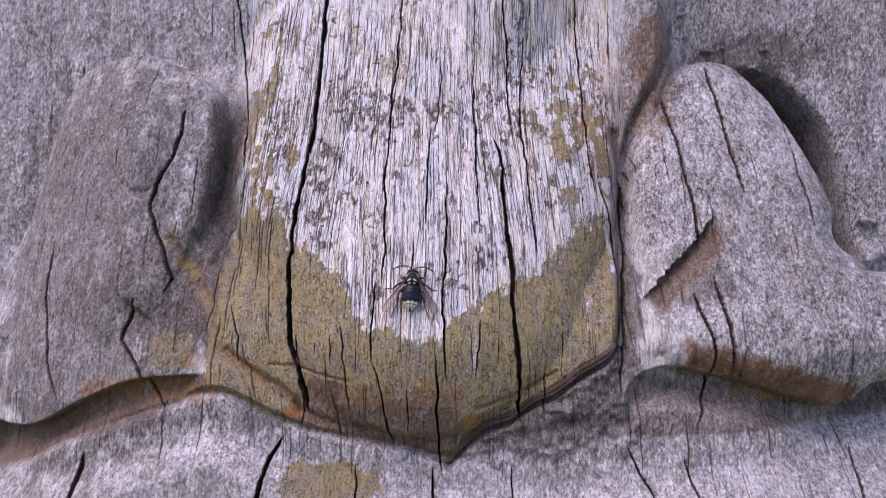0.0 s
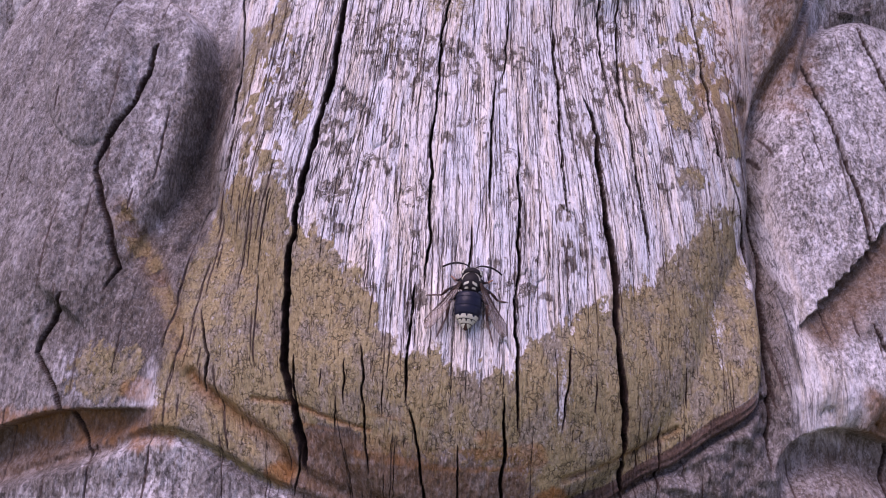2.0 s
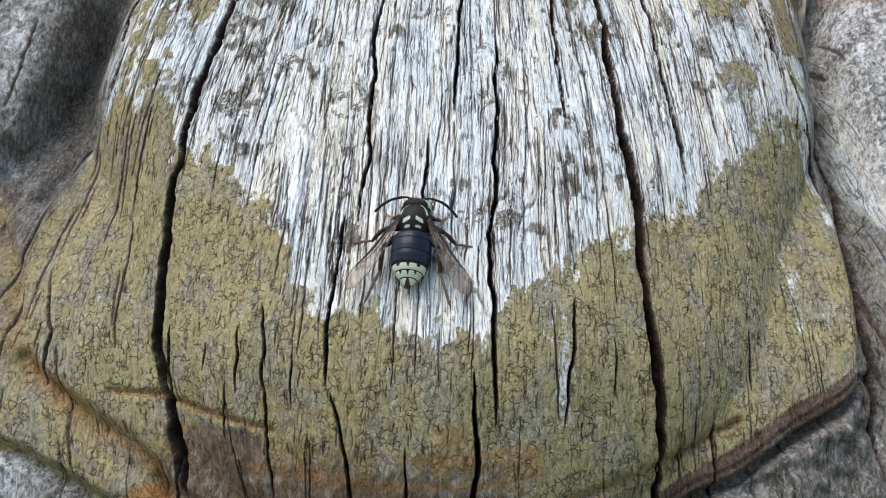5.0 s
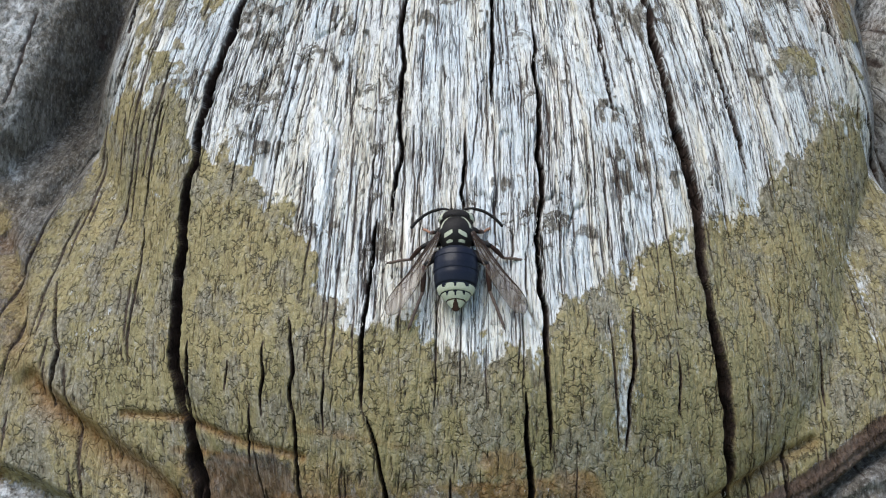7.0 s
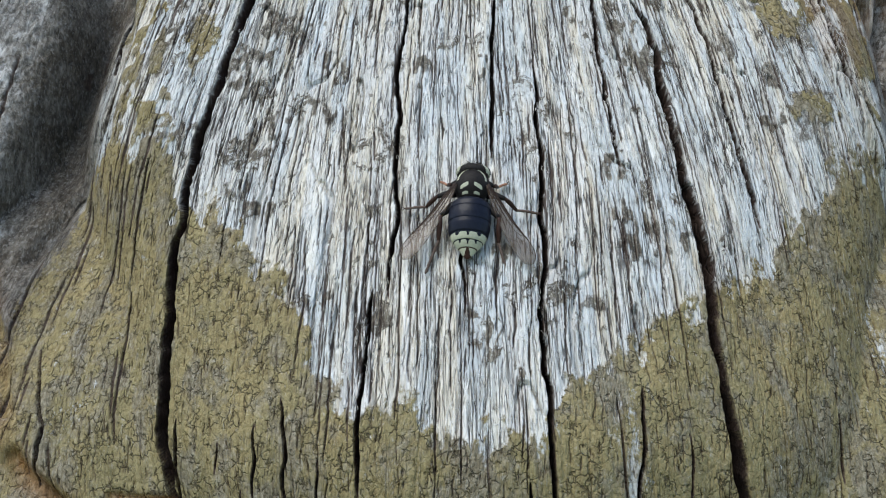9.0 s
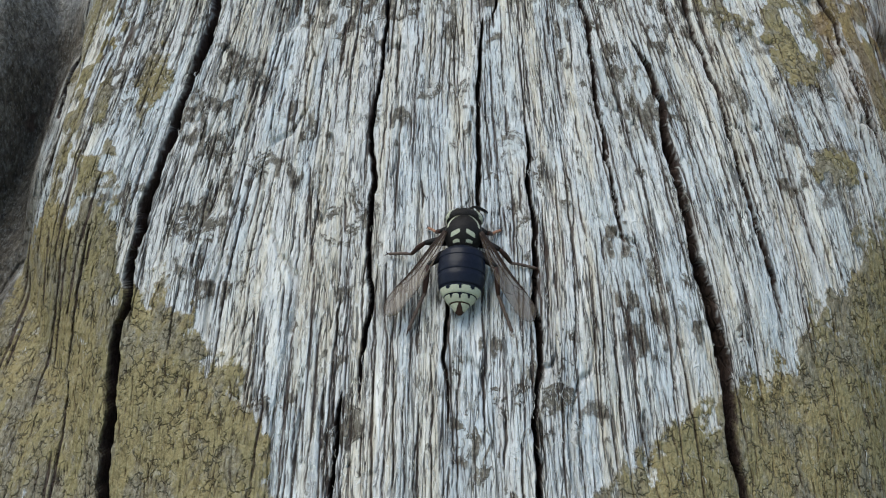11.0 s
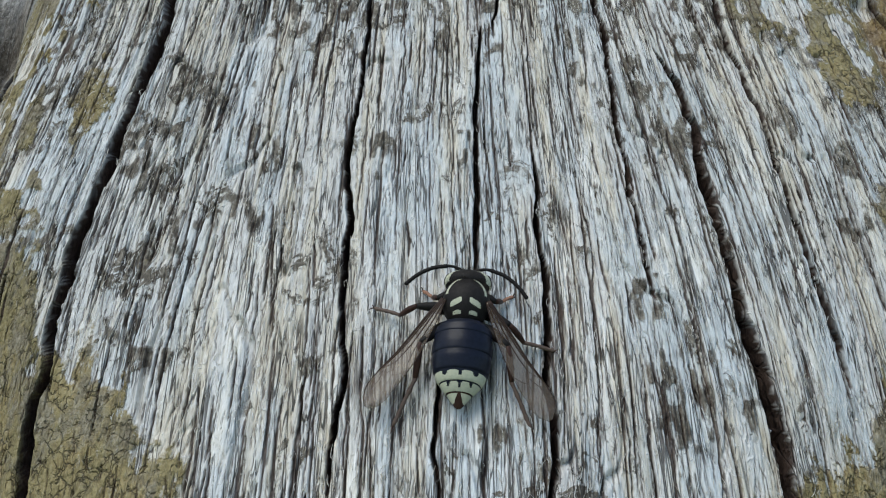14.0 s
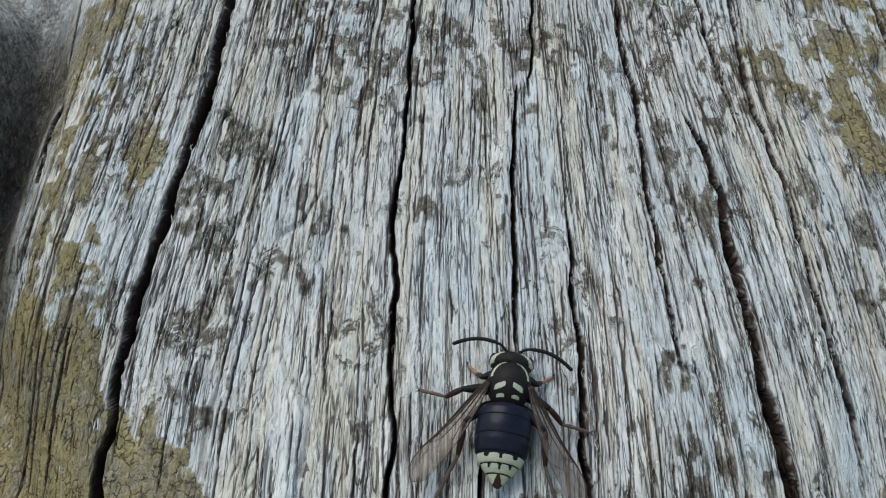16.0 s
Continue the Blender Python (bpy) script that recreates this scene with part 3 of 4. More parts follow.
def fuzz_mesh(u, vs, d, algae, split_and_shade, grime_and_shade):
    """Loose fibres that fray from the bare wood, each a thin three-sided thread."""
    rng = np.random.default_rng(5)
    count, points = 20000, 5
    row = rng.integers(np.searchsorted(vs, -60), np.searchsorted(vs, 100), count * 3)
    col = rng.integers(0, u.shape[1], count * 3)
    keep = (np.abs(u[row, col] + 4) < 74) & (algae[row, col] < 0.3 + 0.5 * (rng.random(count * 3) < 0.12)) & (split_and_shade[row, col] < 0.8) & (grime_and_shade[row, col] < 0.35)
    clump = value(u[row, col] / 5, vs[row] / 8, 111)
    keep &= rng.random(count * 3) < 0.15 + 0.85 * smooth(0.4, 0.7, clump)
    row, col = row[keep][:count], col[keep][:count]
    count = len(row)
    at_u, at_v = u[row, col], vs[row]
    size = 0.5 + 1.5 * rng.random(count) ** 2
    turn = rng.normal(0, 0.28, count)
    curl = rng.normal(0, 1.1, count)
    lift = 0.04 + 0.16 * rng.random(count) ** 2
    t = np.linspace(-0.5, 0.5, points)
    way = turn[:, None] + curl[:, None] * t
    path_u = at_u[:, None] + size[:, None] * np.cumsum(np.sin(way), axis=1) / points
    path_v = at_v[:, None] + size[:, None] * np.cumsum(np.cos(way), axis=1) / points
    end_row = np.clip(np.searchsorted(vs, path_v[:, -1]), 0, len(vs) - 1)
    near_d = d[row, col]
    far_d = np.clip(d[end_row, col], near_d - 1.5, near_d + 0.6 * size)
    s = np.linspace(0, 1, points)
    path_d = near_d[:, None] + (far_d - near_d)[:, None] * s - lift[:, None] * (0.35 + np.sin(math.pi * s))
    thick = (0.028 + 0.03 * rng.random(count))[:, None] * np.array([0.6, 1.0, 1.0, 0.9, 0.4])
    co = np.empty((count, points, 3, 3))
    for k in range(3):
        a = 2 * math.pi * k / 3
        co[:, :, k, 0] = path_u + thick * math.cos(a)
        co[:, :, k, 1] = path_d + thick * math.sin(a)
        co[:, :, k, 2] = path_v + 1200
    first = (np.arange(count) * points * 3)[:, None, None] + (np.arange(points - 1) * 3)[None, :, None]
    k = np.arange(3)[None, None, :]
    n = (k + 1) % 3
    quads = np.stack([first + k, first + n, first + n + 3, first + k + 3], -1).reshape(-1, 4)
    me = bpy.data.meshes.new("wood_fibres")
    me.vertices.add(count * points * 3)
    me.vertices.foreach_set("co", (co / 1000).ravel())
    me.loops.add(quads.size)
    me.loops.foreach_set("vertex_index", quads.astype(np.int32).ravel())
    me.polygons.add(len(quads))
    me.polygons.foreach_set("loop_start", (np.arange(len(quads)) * 4).astype(np.int32))
    me.polygons.foreach_set("use_smooth", np.ones(len(quads), bool))
    me.update(calc_edges=True)
    me.materials.append(FIBRE)
    return me


def trunk_mesh():
    us = steps(-330, (-225, 2.5), (-118, 0.42), (-80, 0.2), (68, 0.112), (104, 0.18), (222, 0.40), (262, 1.6))
    vs = steps(-1200, (-330, 60), (-150, 12), (-112, 2), (-92, 0.9), (-45, 0.58), (72, 0.45), (134, 0.8), (180, 3), (330, 15), (700, 60))
    u, v = np.meshgrid(us, vs)
    # columns follow the grain along the main splits
    reach = np.clip(vs, -75, 100)
    lines = [SPLITS[k][2] for k in GUIDES]
    now = np.array([np.interp(reach, [p[0] for p in line], [p[1] for p in line]) for line in lines])
    blur = np.array([[math.exp(-((a - b) / 16) ** 2) for b in vs] for a in vs]) * np.gradient(vs)
    now = now @ (blur / blur.sum(axis=1, keepdims=True)).T
    rest = now.mean(axis=1)
    for i in range(len(vs)):
        u[i] = us + np.interp(us, [-110, *rest, 105], [0, *(now[:, i] - rest), 0])
    cells = np.gradient(u, axis=1)

    def lean(at, w):
        """How far the grain near a column has drifted at height w."""
        k = int(np.argmin(np.abs(rest - at)))
        return np.interp(w, vs, now[k]) if abs(rest[k] - at) < 25 else 0.0

    d = carving(u, v)
    on = smooth(-125, -100, v) * (1 - smooth(130, 170, v))

    # soft masks of what grows where, and of shade painted into the colour
    ragged = 4 * (value(u / 6, v / 7, 11) - 0.5) + 6 * (value(u / 2.2, v / 3.5, 12) - 0.5) + 5 * (value(u / 0.7, v / 1.3, 13) - 0.5)
    edge = np.interp(u, [p[0] for p in CRUST], [p[1] for p in CRUST])
    under = lip(u, v)
    algae = smooth(-5.5, 4.5, edge - v + ragged * 1.1) * (1 - 0.9 * smooth(0.3, 1.2, under + ragged * 0.05) * smooth(-8, 4, u))
    algae = np.maximum(algae, 0.6 * blob(u, v, -86, 55, 16, 60, 1.6) * smooth(0.4, 0.6, value(u / 9, v / 14, 15)))
    algae = np.maximum(algae, 0.65 * blob(u, v, 66, 48, 17, 42, 1.8) * smooth(0.35, 0.6, value(u / 9, v / 12, 16)))
    algae = np.maximum(algae, 0.4 * blob(u, v, -40, 95, 60, 30, 1.2) * smooth(0.55, 0.75, value(u / 7, v / 9, 17)))
    algae *= 1 - 0.4 * blob(u, v, 12, -39, 3.2, 13, 1.4)
    algae *= 1 - 0.3 * smooth(0.72, 0.80, value(u / 2.5, v / 12, 18)) * smooth(2, 14, u)
    algae = np.clip(algae, 0, 1) * (1 - 0.95 * smooth(69, 76, u + 0.35 * ragged)) * (1 - 0.65 * smooth(-100, -116, u))
    mottled = np.maximum(smooth(80, 90, u) * (1 - 0.25 * smooth(5, -8, v) * smooth(116, 98, u)), 0.85 * smooth(-94, -106, u)) * smooth(-76, -66, v) * on
    score = [np.exp(-((off_line(u, v, line) / (1.3 * half)) ** 2)) for half, deep, line in STROKES[:3]]
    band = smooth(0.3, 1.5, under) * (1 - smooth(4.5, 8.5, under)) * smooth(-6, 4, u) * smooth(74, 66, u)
    hem = v + 0.05 * np.clip(u + 20, -60, 60) + 1.6 * (value(u / 16, u * 0, 65) - 0.5)
    belt = smooth(-48, -51, hem) * smooth(-62, -58, u) * smooth(10, 2, u) * smooth(-1, 1.5, v - along(u, LEDGE))
    seam = belt * smooth(0.62, 0.80, value(u / 30, hem / 1.7, 66)) * smooth(-68, -60, hem)
    rust_and_flare = np.maximum.reduce([
        0.75 * score[0], 0.85 * score[1], 0.5 * score[2], 0.34 * band * (0.3 + 0.7 * smooth(0.3, 0.6, value(u / 14, under / 1.1, 70))), blob(u, v, -60.5, -66, 5, 4, 0.6), blob(u, v, 11, -68, 7, 4, 0.8), 0.6 * blob(u, v, 4, -57, 6, 4, 1.0), 0.5 * blob(u, v, -6, -52, 5, 2.5, 1.0), 0.7 * seam, 0.32 * belt * smooth(-52, -58, hem),
        # reddish lens flare tint painted in at (82, 70) and (98, 80)
        0.4 * blob(u, v, 82, 70, 12, 34, 0.9), 0.35 * blob(u, v, 98, 80, 14, 34, 0.9), 0.7 * blob(u, v, -120, -58, 34, 6, 0.8), 0.7 * blob(u, v, 150, -60, 34, 4, 0.8), 0.3 * blob(u, v, 66, 50, 7, 24, 0.9)])
    # chin and jaw, where underside shade is painted into the colour
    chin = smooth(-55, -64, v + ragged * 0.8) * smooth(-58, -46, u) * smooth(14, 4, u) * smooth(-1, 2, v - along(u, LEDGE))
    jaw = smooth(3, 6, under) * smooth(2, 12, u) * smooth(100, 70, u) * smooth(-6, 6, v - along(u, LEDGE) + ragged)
    # old film on the flanks; hollows, grooves and trough darkened as painted shade
    grime_and_shade = np.maximum.reduce([
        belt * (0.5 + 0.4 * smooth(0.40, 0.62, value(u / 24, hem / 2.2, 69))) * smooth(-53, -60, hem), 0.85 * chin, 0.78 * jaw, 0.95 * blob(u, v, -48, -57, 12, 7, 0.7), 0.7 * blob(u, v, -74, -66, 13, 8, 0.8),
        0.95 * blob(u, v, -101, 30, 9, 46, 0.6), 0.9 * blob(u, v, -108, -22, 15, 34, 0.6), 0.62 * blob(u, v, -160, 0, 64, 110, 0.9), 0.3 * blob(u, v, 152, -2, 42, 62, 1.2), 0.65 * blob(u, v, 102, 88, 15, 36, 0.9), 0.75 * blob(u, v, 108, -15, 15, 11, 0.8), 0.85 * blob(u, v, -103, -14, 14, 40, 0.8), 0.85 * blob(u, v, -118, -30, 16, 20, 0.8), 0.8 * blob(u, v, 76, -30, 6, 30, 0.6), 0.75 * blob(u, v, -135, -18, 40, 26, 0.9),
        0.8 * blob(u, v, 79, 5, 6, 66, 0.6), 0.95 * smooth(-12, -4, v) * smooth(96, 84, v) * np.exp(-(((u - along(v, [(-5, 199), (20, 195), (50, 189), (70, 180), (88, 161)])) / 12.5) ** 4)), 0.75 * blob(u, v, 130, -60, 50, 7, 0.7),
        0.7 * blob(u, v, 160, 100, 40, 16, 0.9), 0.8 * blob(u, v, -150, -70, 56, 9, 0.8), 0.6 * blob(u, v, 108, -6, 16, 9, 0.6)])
    algae = algae * smooth(-97, -90, u + ragged * 0.3 + 3 * smooth(2, -8, v)) * np.maximum(smooth(-1, 2, v - along(u, LEDGE)), 0.8 * blob(u, v, -45, -92, 22, 9, 0.8))
    algae = algae * (1 - 0.75 * belt * smooth(-51, -62, hem + 2.5 * ragged * 0.3)) * (1 - 0.45 * chin) * (1 - 0.85 * blob(u, v, -48, -56, 10, 5.5, 0.5))
    arcs = np.hypot(u + 78, 1.25 * (v + 26)) + 2.5 * value(u / 6, v / 6, 93)
    algae = algae * (1 - 0.3 * smooth(0.35, 0.9, np.sin(arcs * 0.95)) * blob(u, v, -77, -15, 13, 13, 0.5) * smooth(0.35, 0.6, value(u / 2, v / 2, 94)))
    for cu, cv, ru, rv in ((-89, -6, 5, 15), (-84, -24, 7, 6), (-80, -33, 5, 5), (-69, -9, 5, 3), (58, -18, 6, 9), (62, -30, 4, 9)):
        algae = algae * (1 - 0.34 * blob(u, v, cu, cv, ru, rv, 2.0))
    strip = np.exp(-((off_line(u, v, [(-119, 6), (-112, -6), (-104, -16), (-97, -26), (-90, -40)]) / 3.0) ** 2))
    algae = np.maximum(algae, 0.85 * strip * smooth(0.3, 0.5, value(u / 3, v / 5, 95)))
    algae = np.maximum(algae, 0.7 * blob(u, v, -114, -41, 13, 10, 0.9) * smooth(-1, 2, v - along(u, LEFT_FOOT)))
    mottled = np.maximum(mottled, 0.9 * jaw)
    for cu, cv, ru, rv, much in ((56, 53, 13, 13, 0.85), (53, 23, 7, 3, 0.8), (71, 50, 5, 22, 0.85), (46, 62, 9, 6, 0.7), (-82, 46, 5, 26, 0.85), (-76, 28, 8, 9, 0.7), (-67, 40, 4, 12, 0.6)):
        algae = np.maximum(algae, much * blob(u, v, cu, cv, ru, rv, 2.2) * smooth(0.25, 0.5, value(u / 2.2, v / 3.5, 97)))
    # brown undercuts with shade painted in: the facet and underside of one lobe, the hollow and foot of the other
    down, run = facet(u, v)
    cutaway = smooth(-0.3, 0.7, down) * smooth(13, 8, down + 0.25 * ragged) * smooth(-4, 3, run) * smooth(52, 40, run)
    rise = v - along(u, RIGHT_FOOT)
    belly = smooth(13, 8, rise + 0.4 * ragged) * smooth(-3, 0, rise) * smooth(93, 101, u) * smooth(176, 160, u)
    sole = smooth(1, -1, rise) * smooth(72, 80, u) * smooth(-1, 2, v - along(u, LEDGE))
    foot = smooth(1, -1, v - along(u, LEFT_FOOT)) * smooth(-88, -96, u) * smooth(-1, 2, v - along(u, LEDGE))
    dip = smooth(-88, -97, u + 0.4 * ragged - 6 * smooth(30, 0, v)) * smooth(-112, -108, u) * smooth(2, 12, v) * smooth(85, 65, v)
    # painted shade also runs along the underside of the muzzle's lip
    grime_and_shade = np.maximum.reduce([grime_and_shade, 1.0 * smooth(0.3, 0.9, under) * (1 - smooth(6, 9, under)) * smooth(-6, 4, u) * smooth(74, 66, u), 0.9 * cutaway, 0.75 * belly, 0.65 * sole, 0.85 * foot, 0.8 * dip, 0.95 * blob(u, v, -103, -30, 14, 15, 0.9), 0.75 * blob(u, v, -125, -12, 18, 22, 0.9)])
    rust_and_flare = np.maximum.reduce([rust_and_flare, 0.55 * belly, 0.10 * sole, 0.3 * foot, 0.25 * cutaway, 0.6 * blob(u, v, -102, -46, 6, 4, 0.7), 0.3 * strip])
    mottled = np.maximum.reduce([mottled, 0.85 * belt * smooth(-50, -56, hem), 0.8 * chin, 0.85 * smooth(3, 0, v - along(u, LEDGE)) * on, 0.9 * sole, 0.9 * foot])

    # hand-cut waviness, then fibres that stand and fall with the weather
    d += on * (2.0 * (value(u / 26, v / 34, 1) - 0.5) + 0.9 * (value(u / 9, v / 17, 2) - 0.5))
    bend = 1.6 * (value(u / 14, v / 22, 3) - 0.5) + 0.5 * (value(u / 5, v / 9, 4) - 0.5)
    g = us[None, :] + bend * 0.7
    bare = (1 - algae) * (1 - 0.85 * band)
    clear = 1 - np.clip(1.1 * mottled, 0, 1)
    d += on * clear * (0.4 + 0.6 * bare) * 0.36 * (value(g / 1.5, v / 34, 5) - 0.5)
    d += on * bare * clear * 0.22 * (value(g / 0.55, v / 6, 6) - 0.5)
    for wide, tall, depth, cut, seed in ((2.4, 20, 1.0, 0.93, 21), (1.15, 9, 0.45, 0.92, 22), (0.7, 5, 0.3, 0.90, 23)):
        ridge = 1 - np.abs(2 * value(g / wide, v / tall, seed) - 1)
        gate = smooth(0.42, 0.62, value(u / (wide * 3), v / (tall * 1.3), seed + 40))
        d += on * clear * depth * smooth(cut, 1.0, ridge) * gate * (1 - 0.8 * algae)
    # crinkled grooves between the fibres
    web = np.zeros_like(d)
    for gap, tall, part_of, seed in ((0.80, 1.9, 0.52, 84), (1.05, 3.4, 0.54, 184), (2.4, 9.0, 0.48, 284)):
        phase = g / gap + 1.3 * (value(g / (3.5 * gap), v / (3 * tall), seed) - 0.5) + 0.38 / gap * (value(g / (1.6 * gap), v / 1.9, seed + 1) - 0.5) + 0.24 / gap * (value(g / gap, v / 0.8, seed + 2) - 0.5)
        lane = np.floor(phase)
        run = smooth(part_of, part_of + 0.12, value(lane, v / tall + 7.3 * lane, seed + 3))
        wide = 0.016 / gap * (0.2 + 1.6 * value(lane, v / 1.6, seed + 4))
        web = np.maximum(web, (1 - smooth(wide, wide + 0.065 / gap, np.abs(phase - lane - 0.5))) * run)
    web = web * bare * (1 - np.clip(1.15 * mottled, 0, 1)) * (1 - 0.7 * grime_and_shade)
    d += on * 0.22 * web
    # light standing fibres and dark sunken ones
    thin = value(g / 0.27, v / 3.0, 81)
    tone = 0.50 * thin + 0.28 * value(g / 0.62, v / 7, 82) + 0.22 * value(g / 1.6, v / 24, 83)
    d += on * bare * (1 - 0.6 * mottled) * 0.16 * (0.5 - tone)
    tone = 0.5 + 0.50 * (tone - 0.5)
    splinter = blob(u, v, 90, -42, 11, 13, 0.8) * (1 - belly) * (1 - cutaway)
    film = np.maximum.reduce([blob(u, v, p[0], p[1], 1.35 * p[2], 1.35 * p[3], 2.6) for p in DARK]) * (0.15 + 0.85 * smooth(0.35, 0.65, value(u / 0.9, v / 2.2, 96)))
    film = np.maximum(film, 0.9 * blob(u, v, 52, 40, 14, 26, 1.5) * smooth(0.4, 0.6, value(u / 4, v / 6, 97)))
    pale = np.maximum.reduce([blob(u, v, *p, 1.3) for p in PALE]) * (1 - 0.8 * film) * smooth(0.2, 0.55, value(g / 0.9, v / 14, 98))
    tone = tone + 0.05 * splinter
    # mottled, pitted skin
    mottled = mottled * (1 - 0.35 * splinter)
    grime_and_shade = grime_and_shade * (1 - 0.7 * splinter)
    pits = value(u / 1.3, v / 2.0, 7) * 0.6 + value(u / 0.7, v / 1.0, 8) * 0.4
    d += on * mottled * 1.1 * (pits - 0.5)
    # the crust stands a little proud and is crazed into flakes
    flake = np.abs(2 * value(g / 1.35 + 0.35 * value(u, v, 31), v / 1.9, 32) - 1)
    flake = np.minimum(flake, np.abs(2 * value(g / 1.05, v / 2.8, 33) - 1) + 0.03)
    d += on * algae * (-0.38 + 0.15 * (1 - smooth(0.0, 0.12, flake)) + 0.10 * (value(u / 0.6, v / 0.8, 34) - 0.5))

    # the splits; their mask starts with grooves and shade painted under the lip
    split_and_shade = np.maximum(0.80 * web * (us[None, :] > -118) * (us[None, :] < 104), 0.72 * band * smooth(0.8, 1.8, under) * (1 - smooth(5.0, 7.0, under)))
    for k, (half, deep, line) in enumerate(SPLITS):
        rows = np.nonzero((vs > line[0][0]) & (vs < line[-1][0]))[0]
        w = vs[rows]
        mid = np.interp(w, [p[0] for p in line], [p[1] for p in line])
        zero = np.zeros_like(w)
        mid = mid + 1.1 * (value(zero + k, w / 9, 51) - 0.5) + 0.55 * (value(zero + k, w / 4.2, 52) - 0.5) + 0.25 * (value(zero + k, w / 1.7, 61) - 0.5)
        ends = np.minimum(w - line[0][0], line[-1][0] - w)
        size = 0.64 * half * (0.65 + 0.7 * value(zero + k, w / 8, 53)) * smooth(-3, 9, ends) * smooth(0, 1.5, ends)
        jag = 0.12 + 0.20 * min(1, half)
        a = size * (0.70 + 0.6 * value(zero + k, w / 5, 54)) + jag * (value(zero + k, w / 1.3, 59) - 0.35) * smooth(0, 5, ends)
        b = size * (0.70 + 0.6 * value(zero + k, w / 5, 55)) + jag * (value(zero + k, w / 1.1, 60) - 0.35) * smooth(0, 5, ends)
        a, b = np.maximum(a, 0.03), np.maximum(b, 0.03)
        cols = np.nonzero((u[rows].max(axis=0) > mid.min() - 4) & (u[rows].min(axis=0) < mid.max() + 4))[0]
        if not len(cols):
            continue
        box = np.ix_(rows, cols)
        x = u[box] - mid[:, None]
        cell = cells[box]
        reach = np.where(x < 0, a[:, None], b[:, None])
        x = np.abs(x)
        cut = 1 - smooth(0, 1, (x - 0.6 * reach) / (0.40 * reach + 1.3 * cell))
        d[box] += np.minimum(deep, 1.3 / cell + 1.0) * cut * np.clip(size[:, None] / half * 1.7, 0.1, 1)
        split_and_shade[box] = np.maximum(split_and_shade[box], smooth(0.01, 0.08, cut))

    # hair cracks along the grain: longer in bare wood, short and crowded in the crust
    rnd = random.Random(12)
    for k in range(4800):
        crusty, outer = 1500 <= k < 4200, k >= 4200
        cu, cv = rnd.uniform(-84, 72), rnd.uniform(-84, 46 if crusty else 118)
        if outer:
            cu, cv = rnd.choice((-1, 1)) * rnd.uniform(72, 205), rnd.uniform(-105, 120)
        inside = algae[np.searchsorted(vs, cv), np.searchsorted(us, cu)]
        if not outer and (inside > 0.5) != crusty:
            continue
        pitted = mottled[np.searchsorted(vs, cv), np.searchsorted(us, cu)]
        if pitted > 0.5 and not crusty and rnd.random() < 0.8:
            continue
        tall = 0.9 + 3.2 * rnd.random() ** 2 if crusty else 5 + 26 * rnd.random() ** 2
        half = rnd.uniform(0.028, 0.07) if crusty else rnd.uniform(0.055, 0.13)
        half = half + 0.12 if outer else half
        rows = np.nonzero((vs > cv - tall / 2) & (vs < cv + tall / 2))[0]
        if len(rows) < 2:
            continue
        w = vs[rows]
        zero = np.zeros_like(w)
        wander = 1.5 if crusty else 0.5
        mid = cu + 0.6 * (value(zero + k, w / 8, 56) - 0.5) + wander * 0.5 * (value(zero + k, w / 1.9, 57) - 0.5) + rnd.uniform(-0.02, 0.02) * (w - cv) + lean(cu, w) - lean(cu, cv)
        lo, hi = u[rows[0]], u[rows[-1]]
        cols = np.nonzero((np.maximum(lo, hi) > mid.min() - 0.6) & (np.minimum(lo, hi) < mid.max() + 0.6))[0]
        if not len(cols):
            continue
        size = half * (0.6 + 0.7 * value(zero + k, w / 3, 58)) * np.sqrt(np.clip(1 - (2 * (w - cv) / tall) ** 2, 0.02, 1)) + 0.02
        box = np.ix_(rows, cols)
        x = np.abs(u[box] - mid[:, None]) / size[:, None]
        cut = 1 - smooth(0.6, 1.7, x)
        d[box] += (1 - 0.9 * band[box]) * (0.32 if crusty else rnd.uniform(0.3, 0.7)) * cut
        split_and_shade[box] = np.maximum(split_and_shade[box], (0.7 if crusty else 0.9) * smooth(0.15, 0.6, cut))

    # the back of the trunk: a plain round
    turn = np.linspace(0, math.pi, 26)[1:-1]
    first, last = d[:, :1], d[:, -1:]
    back_u = np.broadcast_to(-34 + 296 * np.cos(turn), (len(vs), len(turn)))
    back_d = last + (first - last) * (turn / math.pi) + 330 * np.sin(turn)
    all_u, all_d = np.hstack([u, back_u]), np.hstack([d, back_d])
    all_v = np.broadcast_to(vs[:, None], all_u.shape)
    n, m = all_u.shape
    co = np.stack([all_u, all_d, all_v + 1200], -1).reshape(-1, 3) / 1000.0
    i, j = np.meshgrid(np.arange(n - 1), np.arange(m), indexing="ij")
    k = (j + 1) % m
    quads = np.stack([i * m + j, i * m + k, (i + 1) * m + k, (i + 1) * m + j], -1).reshape(-1, 4)
    # which carved part each face belongs to
    low = (all_v < along(np.clip(all_u, -330, 262), LEDGE)) & (all_v > -112)
    face = np.zeros((n, m), int)
    wide = len(us)
    face[:, :wide] = 1
    face[:, :wide][u < along(v, [(-80, -92), (0, -100), (60, -104), (130, -118)])] = 2
    face[:, :wide][u > along(v, [(-60, 70), (-19, 77), (16, 81), (38, 84), (60, 91), (84, 103), (110, 118), (150, 140)])] = 3
    face[:, :wide][(under > 5) & (u > 5) & (u < 75)] = 4
    face[:, :wide][low[:, :wide]] = 5
    face[(all_v < -112) | (all_v > 134)] = 0
    owner = face.ravel()[quads[:, 0]]
    # vertex normals of the whole, so that the parts join without a seam
    grid = co.reshape(n, m, 3)
